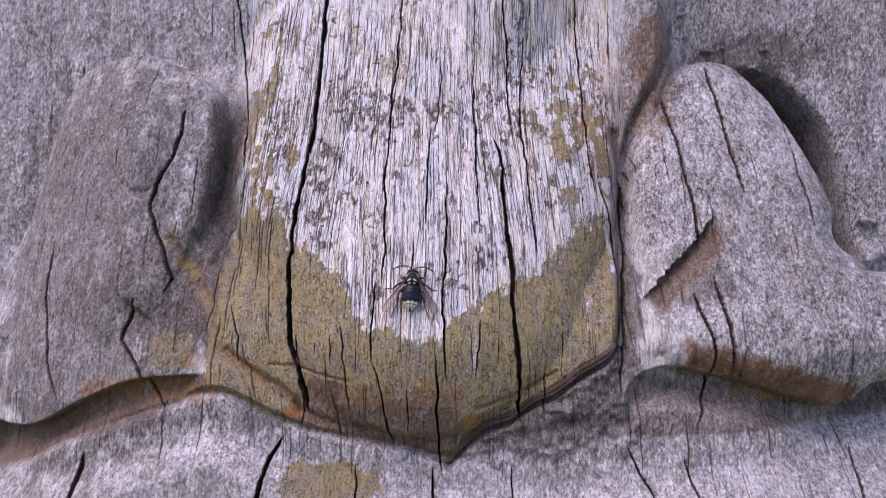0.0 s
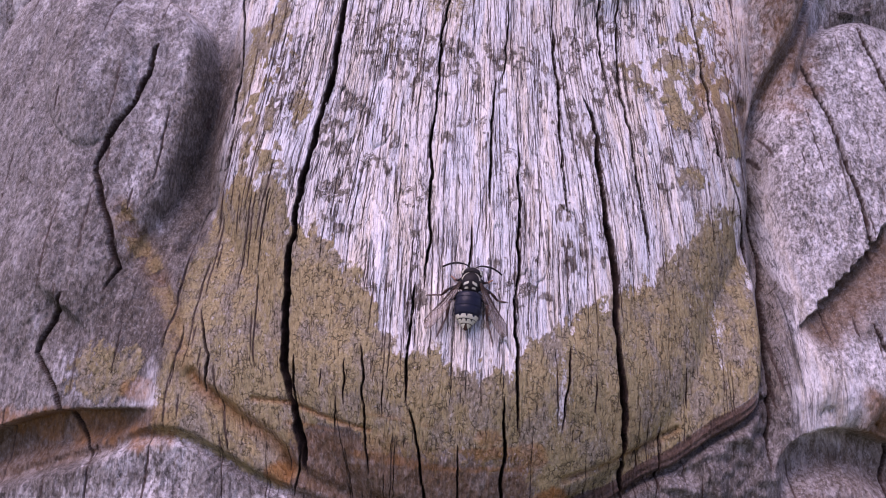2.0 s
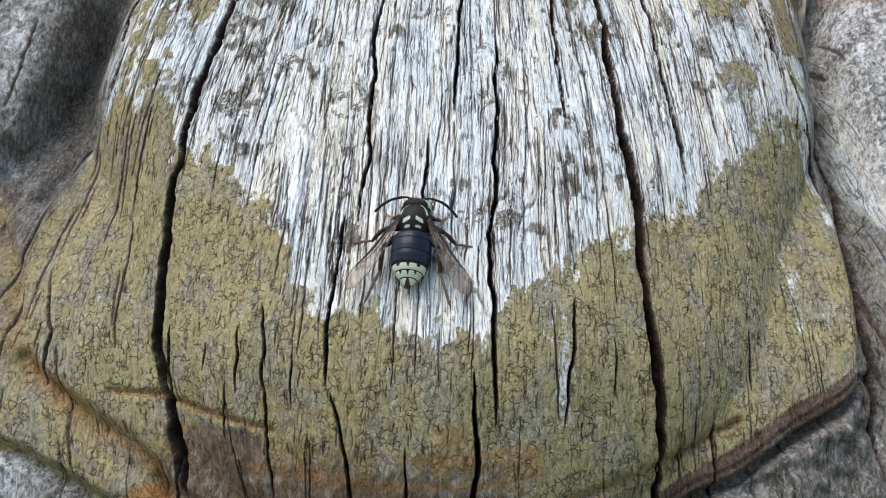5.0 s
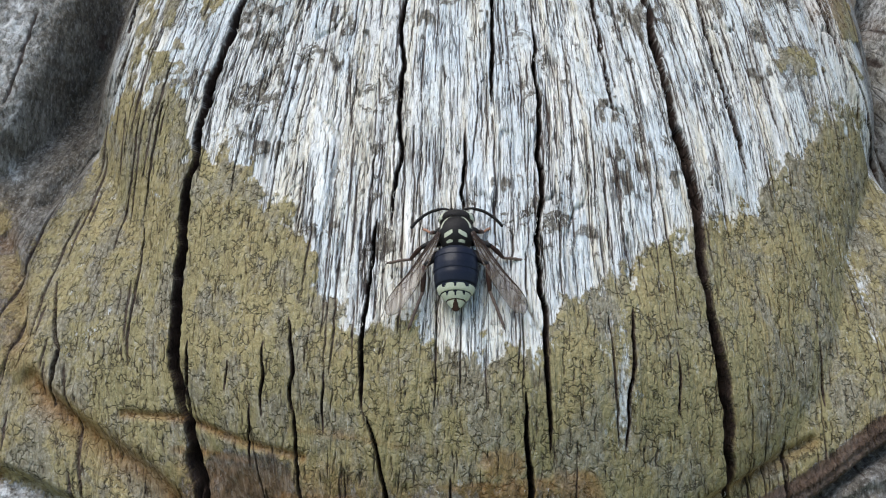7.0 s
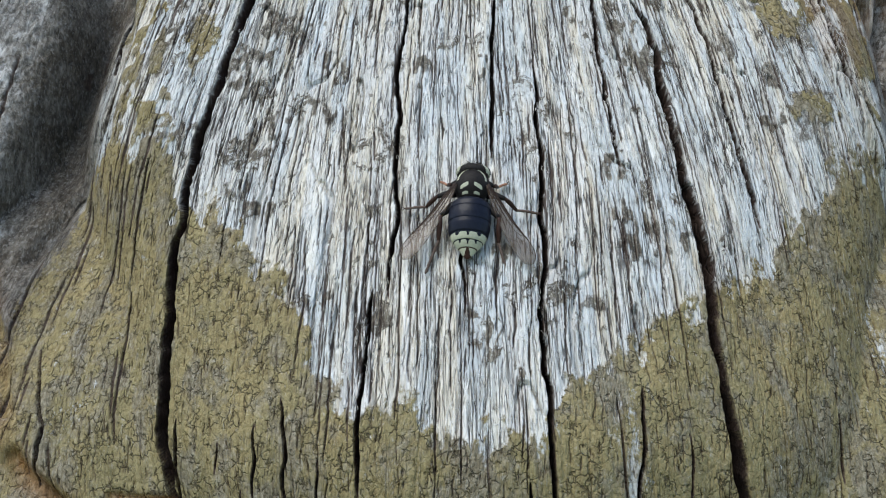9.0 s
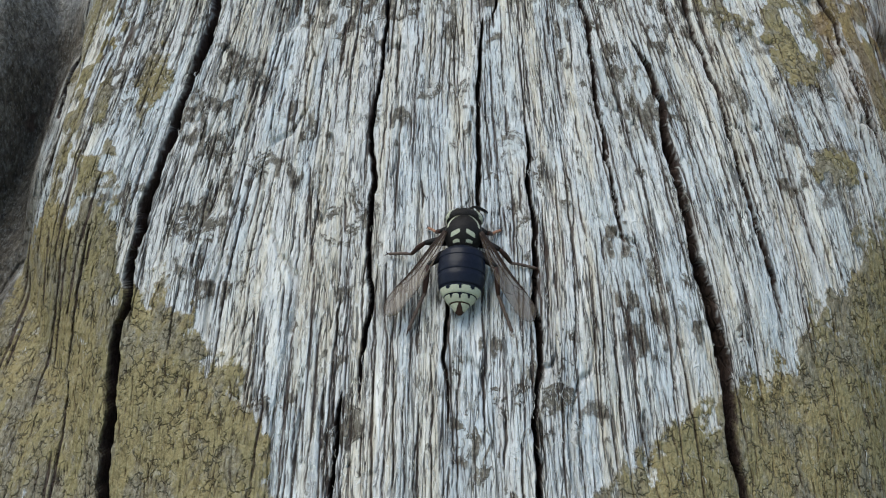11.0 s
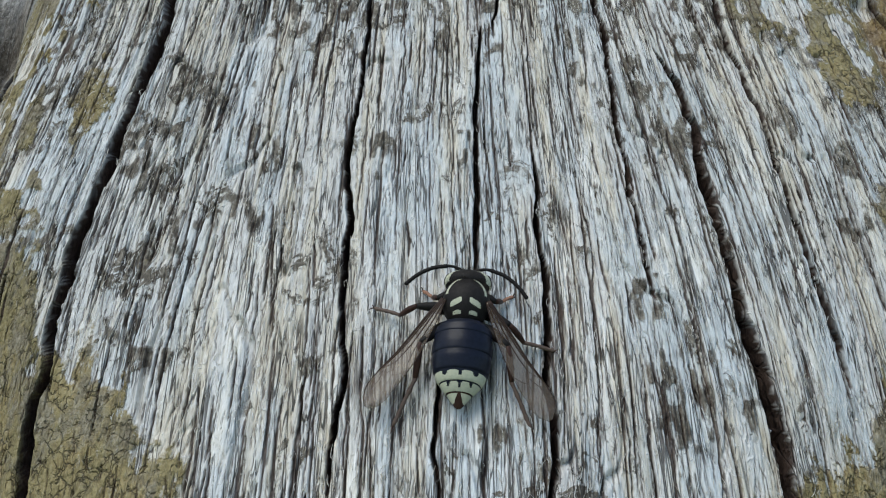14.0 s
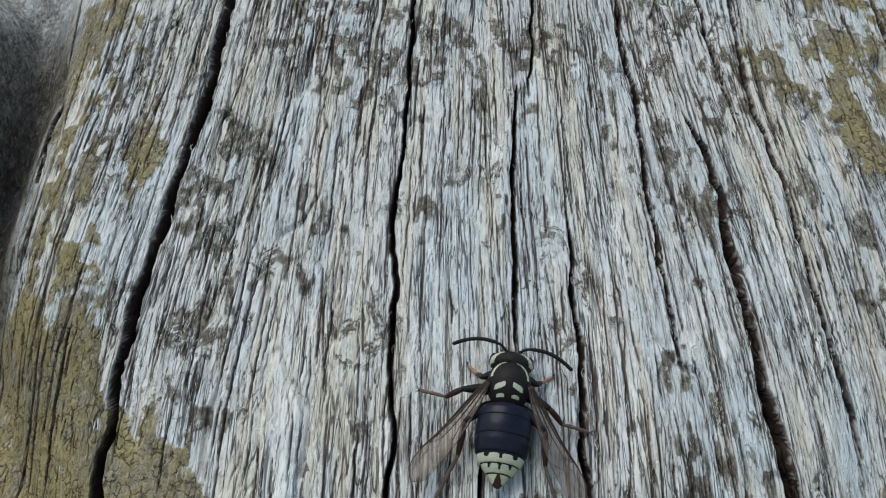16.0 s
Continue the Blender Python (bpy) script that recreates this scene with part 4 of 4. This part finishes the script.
    across = np.roll(grid, -1, 1) - np.roll(grid, 1, 1)
    normal = np.cross(across, np.gradient(grid, axis=0)).reshape(-1, 3)
    normal /= np.maximum(np.linalg.norm(normal, axis=1, keepdims=True), 1e-12)
    pad = np.zeros((n, len(turn)))
    layers = [(name, np.hstack([data, pad]).ravel()) for name, data in (("algae", algae * on), ("mottled", mottled), ("rust_and_flare", rust_and_flare * on), ("grime_and_shade", grime_and_shade * on), ("split_and_shade", split_and_shade), ("tone", tone), ("film", film * on), ("pale", pale * on), ("drift", (us[None, :] - u) / 1000))]
    meshes = []
    for k, name in enumerate(("trunk_back", "muzzle", "cheek", "cheek", "jaw", "ledge")):
        mine = quads[owner == k]
        used, flat = np.unique(mine.ravel(), return_inverse=True)
        loops = [flat.ravel()]
        starts = [np.arange(len(mine)) * 4]
        if k == 0:
            ends = np.concatenate([np.arange(m)[::-1], (n - 1) * m + np.arange(m)])
            loops.append(np.searchsorted(used, ends))
            starts.append(np.array([len(mine) * 4, len(mine) * 4 + m]))
        loops, starts = np.concatenate(loops).astype(np.int32), np.concatenate(starts).astype(np.int32)
        me = bpy.data.meshes.new(name)
        me.vertices.add(len(used))
        me.vertices.foreach_set("co", co[used].ravel())
        me.loops.add(len(loops))
        me.loops.foreach_set("vertex_index", loops)
        me.polygons.add(len(starts))
        me.polygons.foreach_set("loop_start", starts)
        me.polygons.foreach_set("use_smooth", np.ones(len(starts), bool))
        for title, data in layers:
            layer = me.attributes.new(title, "FLOAT", "POINT")
            layer.data.foreach_set("value", data[used].astype(np.float32))
        me.update(calc_edges=True)
        me.normals_split_custom_set_from_vertices(normal[used])
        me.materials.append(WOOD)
        meshes.append((name, me))
    return meshes, fuzz_mesh(u, vs, d, algae, split_and_shade, grime_and_shade)


TRUNK_MESHES, FUZZ_MESH = trunk_mesh()
TRUNK = tagged(new("carved_trunk"), "weathered grey carved tree trunk with deep splits and olive algae", "wood carving")
for (name, me), about in zip(TRUNK_MESHES, ("plain round of the trunk", "swollen muzzle with olive algae crust and long dark splits", "rounded cheek of dark, pitted wood", "rounded cheek of pale, pitted wood", "brown pitted jaw with shade painted under the lip", "grey pitted ledge with wide splits")):
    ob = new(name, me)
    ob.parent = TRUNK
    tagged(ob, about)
tagged(new("wood_fibres", FUZZ_MESH), "loose pale wood fibres fraying from the weathered surface", "wood fibres", kind="stuff")


def ground():
    bm = bmesh.new()
    bmesh.ops.create_grid(bm, x_segments=40, y_segments=40, size=400)
    for v in bm.verts:
        v.co.z = 0.0 if v.co.length < 12 else 0.5 * noise.noise(v.co / 60)
    me = bpy.data.meshes.new("ground")
    bm.to_mesh(me)
    me.materials.append(MEADOW)
    tagged(new("ground", me), "plain green grassy ground round the trunk", "ground", kind="structure")


ground()

# ---- the hornet: millimetres, y ahead, z off the wood ----
MM = 0.001


def part(name, bm, materials, parent, label=""):
    me = bpy.data.meshes.new(name)
    bmesh.ops.scale(bm, vec=(MM, MM, MM), verts=bm.verts)
    bmesh.ops.recalc_face_normals(bm, faces=bm.faces)
    bm.to_mesh(me)
    bm.free()
    for m in materials if isinstance(materials, (list, tuple)) else (materials,):
        me.materials.append(m)
    me.polygons.foreach_set("use_smooth", np.ones(len(me.polygons), bool))
    ob = new(name, me)
    ob.parent = parent
    return tagged(ob, label)


def loft(rings, around=40, paint=None, bm=None):
    """A closed body along y through rings (y, x, z, half width, half height), tapering at both ends. paint(centre) picks a face's material."""
    bm = bm or bmesh.new()
    loops = []
    for y, x, z, a, b in rings:
        loops.append([bm.verts.new((x + a * math.cos(t), y, z + b * math.sin(t))) for t in (2 * math.pi * k / around for k in range(around))])
    for p, q in zip(loops, loops[1:]):
        for k in range(around):
            bm.faces.new((p[k], p[(k + 1) % around], q[(k + 1) % around], q[k]))
    bm.faces.new(loops[0])
    bm.faces.new(loops[-1][::-1])
    if paint:
        for f in bm.faces:
            f.material_index = paint(f.calc_center_median())
    return bm


def rounded(y0, y1, profile, n=24, x=0.0, z=lambda y: 0.0, flat=1.0):
    """Rings between two ends, with profile(0..1) as half width."""
    rings = []
    for k in range(n + 1):
        s = 0.5 - 0.5 * math.cos(math.pi * k / n)
        y, w = y0 + (y1 - y0) * s, max(0.02, profile(s))
        rings.append((y, x, z(y), w, w * flat))
    return rings


def tube(points, radii, around=10, bm=None):
    """A limb through points with a radius at each."""
    bm = bm or bmesh.new()
    pts = [Vector(p) for p in points]
    loops = []
    for k, p in enumerate(pts):
        way = (pts[min(k + 1, len(pts) - 1)] - pts[max(k - 1, 0)]).normalized()
        side = way.cross(Vector((0.13, 0.21, 1))).normalized()
        up = side.cross(way)
        loops.append([bm.verts.new(p + radii[k] * (side * math.cos(t) + up * math.sin(t))) for t in (2 * math.pi * j / around for j in range(around))])
    for p, q in zip(loops, loops[1:]):
        for j in range(around):
            bm.faces.new((p[j], p[(j + 1) % around], q[(j + 1) % around], q[j]))
    bm.faces.new(loops[0][::-1])
    bm.faces.new(loops[-1])
    return bm


def curve(points, n):
    """n + 1 points of a smooth line through the given ones."""
    pts = [Vector(p) for p in points]
    pts = [2 * pts[0] - pts[1], *pts, 2 * pts[-1] - pts[-2]]
    out = []
    for k in range(n + 1):
        s = k / n * (len(pts) - 3)
        i = min(int(s), len(pts) - 4)
        f = s - i
        a, b, c, d = pts[i:i + 4]
        out.append(0.5 * ((2 * b) + (c - a) * f + (2 * a - 5 * b + 4 * c - d) * f * f + (3 * b - a - 3 * c + d) * f ** 3))
    return out


def belly_line(y):
    """Height of the abdomen's axis over the wood."""
    return 3.65 + 0.13 * y - 0.004 * (y + 3) ** 2


def girth(y):
    """Half width of the abdomen."""
    return float(np.interp(y, [-10.4, -10.0, -9.4, -8.9, -8.3, -7.5, -6.4, -5.0, -3.4, -2.0, -1.1, -0.5, -0.1], [0.12, 0.45, 0.95, 1.38, 1.92, 2.55, 3.1, 3.38, 3.44, 3.36, 3.15, 2.7, 1.4]))


def hornet_body(root):
    # thorax with the ivory collar lines and the four back spots
    def thorax_paint(c):
        x, y = abs(c.x), c.y
        if c.z < 3.3:
            return 0
        if ((x - 1.15) / 0.68) ** 4 + ((y - 1.75 + 0.32 * (x - 1.15)) / 0.34) ** 4 < 1:
            return 1
        if ((x - 0.95) / 0.50) ** 4 + ((y - 0.62) / 0.20) ** 4 < 1:
            return 1
        if x > 0.7 and 3.0 < y < 6.2 and 0.83 < math.hypot(x / 2.62, (y - 3.0) / 2.75) < 0.94:
            return 1
        return 0

    rings = rounded(-0.5, 6.4, lambda s: 2.88 * (math.sin(math.pi * min(1, s * 0.93 + 0.06)) ** 0.55), 120, z=lambda y: 3.4 + 0.07 * y - 0.03 * (y - 2.8) ** 2, flat=0.86)
    part("thorax", loft(rings, 144, thorax_paint), [BLACK, IVORY], root, "black thorax with ivory collar lines and spots")
    part("waist", loft(rounded(-0.9, 0.2, lambda s: 0.9, 6, z=lambda y: 3.0), 20), BLACK, root)

    # six rings of the abdomen, each a cup that overlaps the next
    bounds = [(0.0, -2.2), (-2.0, -4.5), (-4.3, -6.7), (-6.5, -7.85), (-7.7, -8.9), (-8.7, -10.4)]
    for k, (front, rear) in enumerate(bounds):
        def ring_paint(c, k=k, front=front, rear=rear):
            x, s = abs(c.x), (front - c.y) / (front - rear)
            if c.z < belly_line(c.y) - 0.7:
                return 0
            if k == 3:
                edge = 0.22 + 0.50 * max(0, 1 - x / 0.34) + 0.34 * math.exp(-((x - 1.75) / 0.3) ** 4)
                return 1 if edge < s < 0.96 else 0
            if k == 4:
                edge = 0.16 + 0.66 * max(0, 1 - x / 0.26) + 0.38 * math.exp(-((x - 1.3) / 0.2) ** 4)
                return 1 if edge < s < 0.93 else 0
            if k == 5:
                return 2 if x < 0.10 + 0.55 * s else (1 if 0.14 < s < 0.7 else 2)
            return 0
        rings = []
        for j in range(19):
            s = j / 18
            y = front + (rear - front) * s
            lift = 0.06 + 0.09 * smooth(0.0, 0.5, np.float64(s)) - 0.22 * float(smooth(0.92, 1.0, np.float64(s)))
            w = girth(y) + lift
            rings.append((y, 0, belly_line(y), w, w * 0.75))
        label = ("", "", "", "ivory band with black notches", "ivory band with black notches", "ivory and dark brown tail tip")[k]
        part("abdomen_ring", loft(rings, 96, ring_paint), [BLUEBLACK, IVORY, BROWN], root, label)

    # head, bent down, with eyes, face and jaws
    def head_paint(c):
        x = abs(c.x)
        return 1 if c.z > 2.0 and x > 1.0 and c.y > 5.3 and 0.80 < math.hypot(x / 2.9, (c.y - 5.2) / 2.3) < 1.0 else 0
    rings = rounded(4.6, 7.7, lambda s: 3.0 * math.sin(math.pi * (0.12 + 0.84 * s)) ** 0.62, 40, z=lambda y: 3.3 - 0.22 * (y - 4.6), flat=0.82)
    head = part("head", loft(rings, 72, head_paint), [BLACK, IVORY], root, "black head with ivory stripes behind the eyes")
    for side in (-1, 1):
        bm = bmesh.new()
        bmesh.ops.create_uvsphere(bm, u_segments=20, v_segments=14, radius=1.0)
        bmesh.ops.scale(bm, vec=(0.62, 0.85, 1.25), verts=bm.verts)
        bmesh.ops.translate(bm, vec=(side * 2.35, 6.7, 2.2), verts=bm.verts)
        part("eye", bm, EYE_BLACK, head)
        part("jaw", tube(curve([(side * 0.9, 8.0, 1.9), (side * 0.8, 8.5, 1.2), (side * 0.25, 8.6, 0.7)], 6), [0.4, 0.4, 0.38, 0.33, 0.27, 0.2, 0.1]), IVORY, head)

    # short fuzz on thorax and head
    rnd = random.Random(4)
    bm = bmesh.new()
    for k in range(900):
        y = rnd.uniform(0.2, 7.6)
        a = rnd.uniform(0.15, math.pi - 0.15)
        r = 2.5 if y < 6 else 2.1
        shape = max(0.3, math.sin(math.pi * (0.08 + 0.86 * y / 7.8))) ** 0.45
        p = Vector((r * shape * math.cos(a), y, 3.35 + 2.15 * shape * math.sin(a) - (0.35 if y > 6 else 0)))
        out = Vector((math.cos(a), rnd.uniform(-0.5, 0.9), math.sin(a))).normalized() * rnd.uniform(0.35, 0.75)
        tube([p - out * 0.4, p + out * 0.5, p + out], [0.018, 0.012, 0.004], 3, bm)
    tagged(part("fuzz", bm, FUZZ, root, "short dark fuzz"), kind="stuff")


def wing(root, side):
    """A wing folded lengthwise: a thin film with its veins."""
    base, tip = Vector((side * 2.6, 2.4, 4.9)), Vector((side * 10.7, -10.9, 2.1))
    ahead = (tip - base).normalized()
    out = Vector((side * 1.0, 0.35, -0.35))
    out = (out - ahead * out.dot(ahead)).normalized()
    up = out.cross(ahead) * side
    length = (tip - base).length

    def at(s, w, z=0.0):
        """s along the wing, w from the inner (-1) to the outer edge (1)."""
        half = float(np.interp(s, [0, 0.06, 0.2, 0.45, 0.7, 0.86, 0.95, 1.0], [0.28, 0.45, 0.9, 1.35, 1.75, 1.75, 1.25, 0.25]))
        shift = float(np.interp(s, [0, 0.5, 0.8, 1.0], [0.0, -0.15, 0.1, -0.25]))
        bow = 0.5 * math.sin(math.pi * s) - 0.25 * (1 - w * w) * (0.4 + s)
        return base + ahead * (s * length) + out * (shift + w * half) + up * (bow + z)

    bm = bmesh.new()
    n, m = 40, 10
    grid = [[[bm.verts.new(at(i / n, 2 * j / m - 1, z)) for j in range(m + 1)] for i in range(n + 1)] for z in (0.012, -0.012)]
    for layer in grid:
        for i in range(n):
            for j in range(m):
                bm.faces.new((layer[i][j], layer[i + 1][j], layer[i + 1][j + 1], layer[i][j + 1]))
    top, low = grid
    rim = [(0, j) for j in range(m + 1)] + [(i, m) for i in range(1, n + 1)] + [(n, j) for j in range(m - 1, -1, -1)] + [(i, 0) for i in range(n - 1, 0, -1)]
    for (a, b), (c, d) in zip(rim, rim[1:] + rim[:1]):
        bm.faces.new((top[a][b], top[c][d], low[c][d], low[a][b]))
    film = part("wing", bm, FILM, root, "smoky translucent brown wing folded back")

    def vein(line, r0, r1):
        pts = curve([at(s, w, 0.03) for s, w in line], 16)
        part("vein", tube(pts, [r0 + (r1 - r0) * k / 16 for k in range(17)], 6), VEIN, film)

    vein([(0, 0.8), (0.2, 0.97), (0.5, 0.98), (0.72, 0.98)], 0.22, 0.11)
    vein([(0, 0.4), (0.2, 0.6), (0.45, 0.72), (0.68, 0.85)], 0.15, 0.07)
    vein([(0, 0.0), (0.2, 0.15), (0.42, 0.2), (0.60, 0.3)], 0.12, 0.06)
    vein([(0.02, -0.5), (0.2, -0.4), (0.42, -0.35), (0.56, -0.6)], 0.10, 0.05)
    vein([(0, -0.8), (0.2, -0.95), (0.5, -0.97), (0.75, -0.98)], 0.07, 0.03)
    vein([(0.60, 0.3), (0.64, 0.1), (0.70, -0.2), (0.78, -0.35)], 0.06, 0.03)
    vein([(0.68, 0.85), (0.73, 0.5), (0.80, 0.35), (0.90, 0.7)], 0.06, 0.03)
    vein([(0.60, 0.3), (0.65, 0.6), (0.68, 0.85)], 0.06, 0.04)
    vein([(0.66, 0.05), (0.72, 0.3), (0.76, 0.45)], 0.05, 0.03)
    vein([(0.42, 0.2), (0.47, -0.1), (0.50, -0.45)], 0.05, 0.03)
    vein([(0.70, -0.2), (0.66, -0.6), (0.60, -0.95)], 0.05, 0.03)
    vein([(0.72, 0.98), (0.86, 0.98), (0.95, 0.8), (1.0, 0.0)], 0.08, 0.03)


def leg(root, side, hip, knee, ankle, toe, thick):
    """A leg that turns on its hip: thigh, shin and foot."""
    hub = Vector((side * hip[0], hip[1], hip[2]))

    def at(p):
        return Vector((side * p[0], p[1], p[2])) - hub

    k, a, t = at(knee), at(ankle), at(toe)
    up = Vector((0, 0, 0.35))
    thigh = part("leg", tube(curve([Vector(), k * 0.5 + up, k], 10), [thick * f for f in (0.7, 0.9, 1.1, 1.2, 1.2, 1.15, 1.0, 0.9, 0.8, 0.7, 0.55)]), BLACK, root)
    thigh.location = hub * MM
    part("shin", tube(curve([k, k * 0.5 + a * 0.5 + up * 0.4, a], 10), [thick * f for f in (0.5, 0.55, 0.62, 0.66, 0.68, 0.68, 0.66, 0.62, 0.58, 0.52, 0.45)]), BROWN, thigh)
    foot = curve([a, a * 0.55 + t * 0.45 + up * 0.35, a * 0.2 + t * 0.8, t], 15)
    part("foot", tube(foot, [thick * (0.36 if j % 3 else 0.46) for j in range(15)] + [thick * 0.15]), AMBER if thick < 0.58 else TAUPE, thigh, "amber foot" if thick < 0.58 else "")
    for s in (-1, 1):
        way = (t - a).normalized()
        part("claw", tube([t, t + way * 0.35 + Vector((0, s * 0.25, 0.1)), t + way * 0.55 + Vector((0, s * 0.4, -0.1))], [0.1, 0.07, 0.02], 6), BROWN, thigh)
    return thigh


def antenna(root, side):
    base = Vector((side * 0.75, 7.6, 3.2))
    stalk = part("antenna", tube(curve([(0, 0, 0), (side * 0.8, 0.7, 0.25), (side * 1.7, 1.0, 0.4)], 6), [0.2, 0.22, 0.2, 0.18, 0.18, 0.19, 0.2]), BLACK, root)
    stalk.location = base * MM
    line = curve([(side * 1.7, 1.0, 0.4), (side * 3.7, 1.15, 0.35), (side * 5.7, 0.75, 0.1), (side * 7.4, 0.05, -0.4)], 33)
    part("flagellum", tube(line, [0.27 if k % 3 else 0.225 for k in range(33)] + [0.13]), BLACK, stalk)
    return stalk


HORNET = new("hornet")
tagged(HORNET, "black hornet with ivory banded tail walking on weathered wood", "insect")
hornet_body(HORNET)
for s in (-1, 1):
    wing(HORNET, s)
LEGS = {}
for s in (-1, 1):
    LEGS["front", s] = leg(HORNET, s, (1.5, 4.6, 1.9), (3.6, 3.6, 3.0), (4.3, 4.8, 1.0), (5.7, 6.2, 0.2), 0.56)
    LEGS["middle", s] = leg(HORNET, s, (1.8, 2.4, 2.0), (5.6, 0.6, 3.4), (7.5, -0.3, 1.2), (11.3, -0.3, 0.2), 0.6)
    LEGS["hind", s] = leg(HORNET, s, (1.6, 0.7, 2.0), (5.0, -3.0, 3.6), (5.3, -6.8, 1.8), (7.4, -12.2, 0.2), 0.64)
FEELERS = {s: antenna(HORNET, s) for s in (-1, 1)}


def perch(u, v, turn, pitch=0.0):
    """The pose of the hornet on the wood at (u, v), heading up the trunk and turned by degrees to its left."""
    reach = 7.0
    at = lambda a, b: Vector((a, float(carving(np.array([a]), np.array([b]))[0]), b + 1200))
    c = at(u, v)
    across = (at(u + reach, v) - at(u - reach, v)).normalized()
    ahead = (at(u, v + reach) - at(u, v - reach)).normalized()
    out = across.cross(ahead).normalized()
    across = ahead.cross(out)
    m = Matrix((across, ahead, out)).transposed().to_4x4()
    return Matrix.Translation((c + out * 0.2) * MM) @ m @ pose(0, 0, 0, pitch, 0, turn)


# how far some legs are set ahead once the hornet rests again
REST = {("middle", -1): -24, ("middle", 1): -6, ("hind", 1): 6}


def motions():
    # seconds, u, v, turn
    way = [
        (0.0, -11.9, -16.3, -4),
        (0.5, -12.3, -16.6, -1),
        (1.0, -12.6, -16.7, -0),
        (1.5, -12.3, -16.8, -4),
        (2.0, -12.2, -16.8, -5),
        (2.5, -13.2, -17.9, -1),
        (3.0, -13.1, -18.5, -2),
        (3.5, -13.0, -17.8, -5),
        (4.0, -13.0, -17.9, -4),
        (4.2, -13.2, -18.1, -3),
        (6.3, -13.7, -20.4, -4),
        (6.5, -13.7, -20.6, -3),
        (7.0, -13.2, -20.7, -0),
        (7.5, -13.0, -22.7, -1),
        (8.0, -11.4, -14.7, -5),
        (8.5, -10.2, -4.0, -4),
        (9.0, -10.8, 0.3, -4),
        (9.5, -9.9, 4.8, -7),
        (10.0, -8.9, 5.0, -6),
        (10.2, -9.3, 5.2, -4),
        (12.3, -10.0, 5.9, -3),
        (12.5, -10.4, 4.7, -3),
        (13.0, -9.6, 4.9, -3),
        (13.5, -9.7, 4.8, -2),
        (14.0, -8.8, 4.4, -5),
        (14.5, -9.0, 4.2, -3),
        (15.0, -9.1, 3.8, -3),
        (15.5, -8.8, 3.7, -7),
        (16.0, -8.9, 3.4, -8),
    ]
    rear = [(0, 0), (7.0, 0), (7.5, 6), (8.0, 8), (8.5, 7), (9.0, 4), (9.5, 1), (16, 0)]
    walk(HORNET, [(t, perch(u, v, turn, float(np.interp(t, [r[0] for r in rear], [r[1] for r in rear])))) for t, u, v, turn in way])
    # feelers: seconds, backward swing, dip, for each side
    swing = {
        -1: [(0, 2, 0), (2.5, 2, 0), (3.0, 14, 0), (3.5, 42, 5), (4.2, 30, 8), (6.5, 12, 0), (7.0, 24, 0), (7.5, 0, 62), (8.0, -20, 70), (10.2, -30, 72), (12.3, 30, 30), (12.5, 10, 12), (13.0, 6, 0), (13.5, -2, 0), (14.0, 18, 0), (14.8, 16, 0), (15.5, 6, 0), (16.0, -2, 0)],
        1: [(0, 6, 0), (2.5, 8, 0), (3.5, 10, 0), (4.0, 34, 4), (4.2, 30, 4), (6.5, 22, 0), (7.0, 24, 0), (7.5, 0, 60), (8.0, 40, 48), (8.5, -20, 70), (10.2, -30, 72), (12.3, 4, 0), (12.5, 34, 0), (13.0, 14, 0), (13.5, 6, 0), (14.0, 26, 0), (14.8, 30, 0), (15.5, 16, 0), (16.0, 10, 0)],
    }
    for s, feeler in FEELERS.items():
        spot = feeler.location.copy()
        walk(feeler, [(t, Matrix.Translation(spot) @ pose(0, 0, 0, 0, s * dip, -s * back)) for t, back, dip in swing[s]])
    # legs step while the hornet walks, and rest elsewhere
    for (name, s), limb in LEGS.items():
        spot = limb.location.copy()
        beat = s * (1 if name == "middle" else -1)
        rows = [(t, 0) for t in (0, 7.0)] + [(7.0 + 0.15 * k, beat * (9 if k % 2 else -9)) for k in range(1, 18)] + [(9.7, 0), (10.2, 0), (12.3, REST.get((name, s), 0)), (16.0, REST.get((name, s), 0) / 2)]
        walk(limb, [(t, Matrix.Translation(spot) @ pose(0, 0, 0, 0, 0, a)) for t, a in rows])


motions()
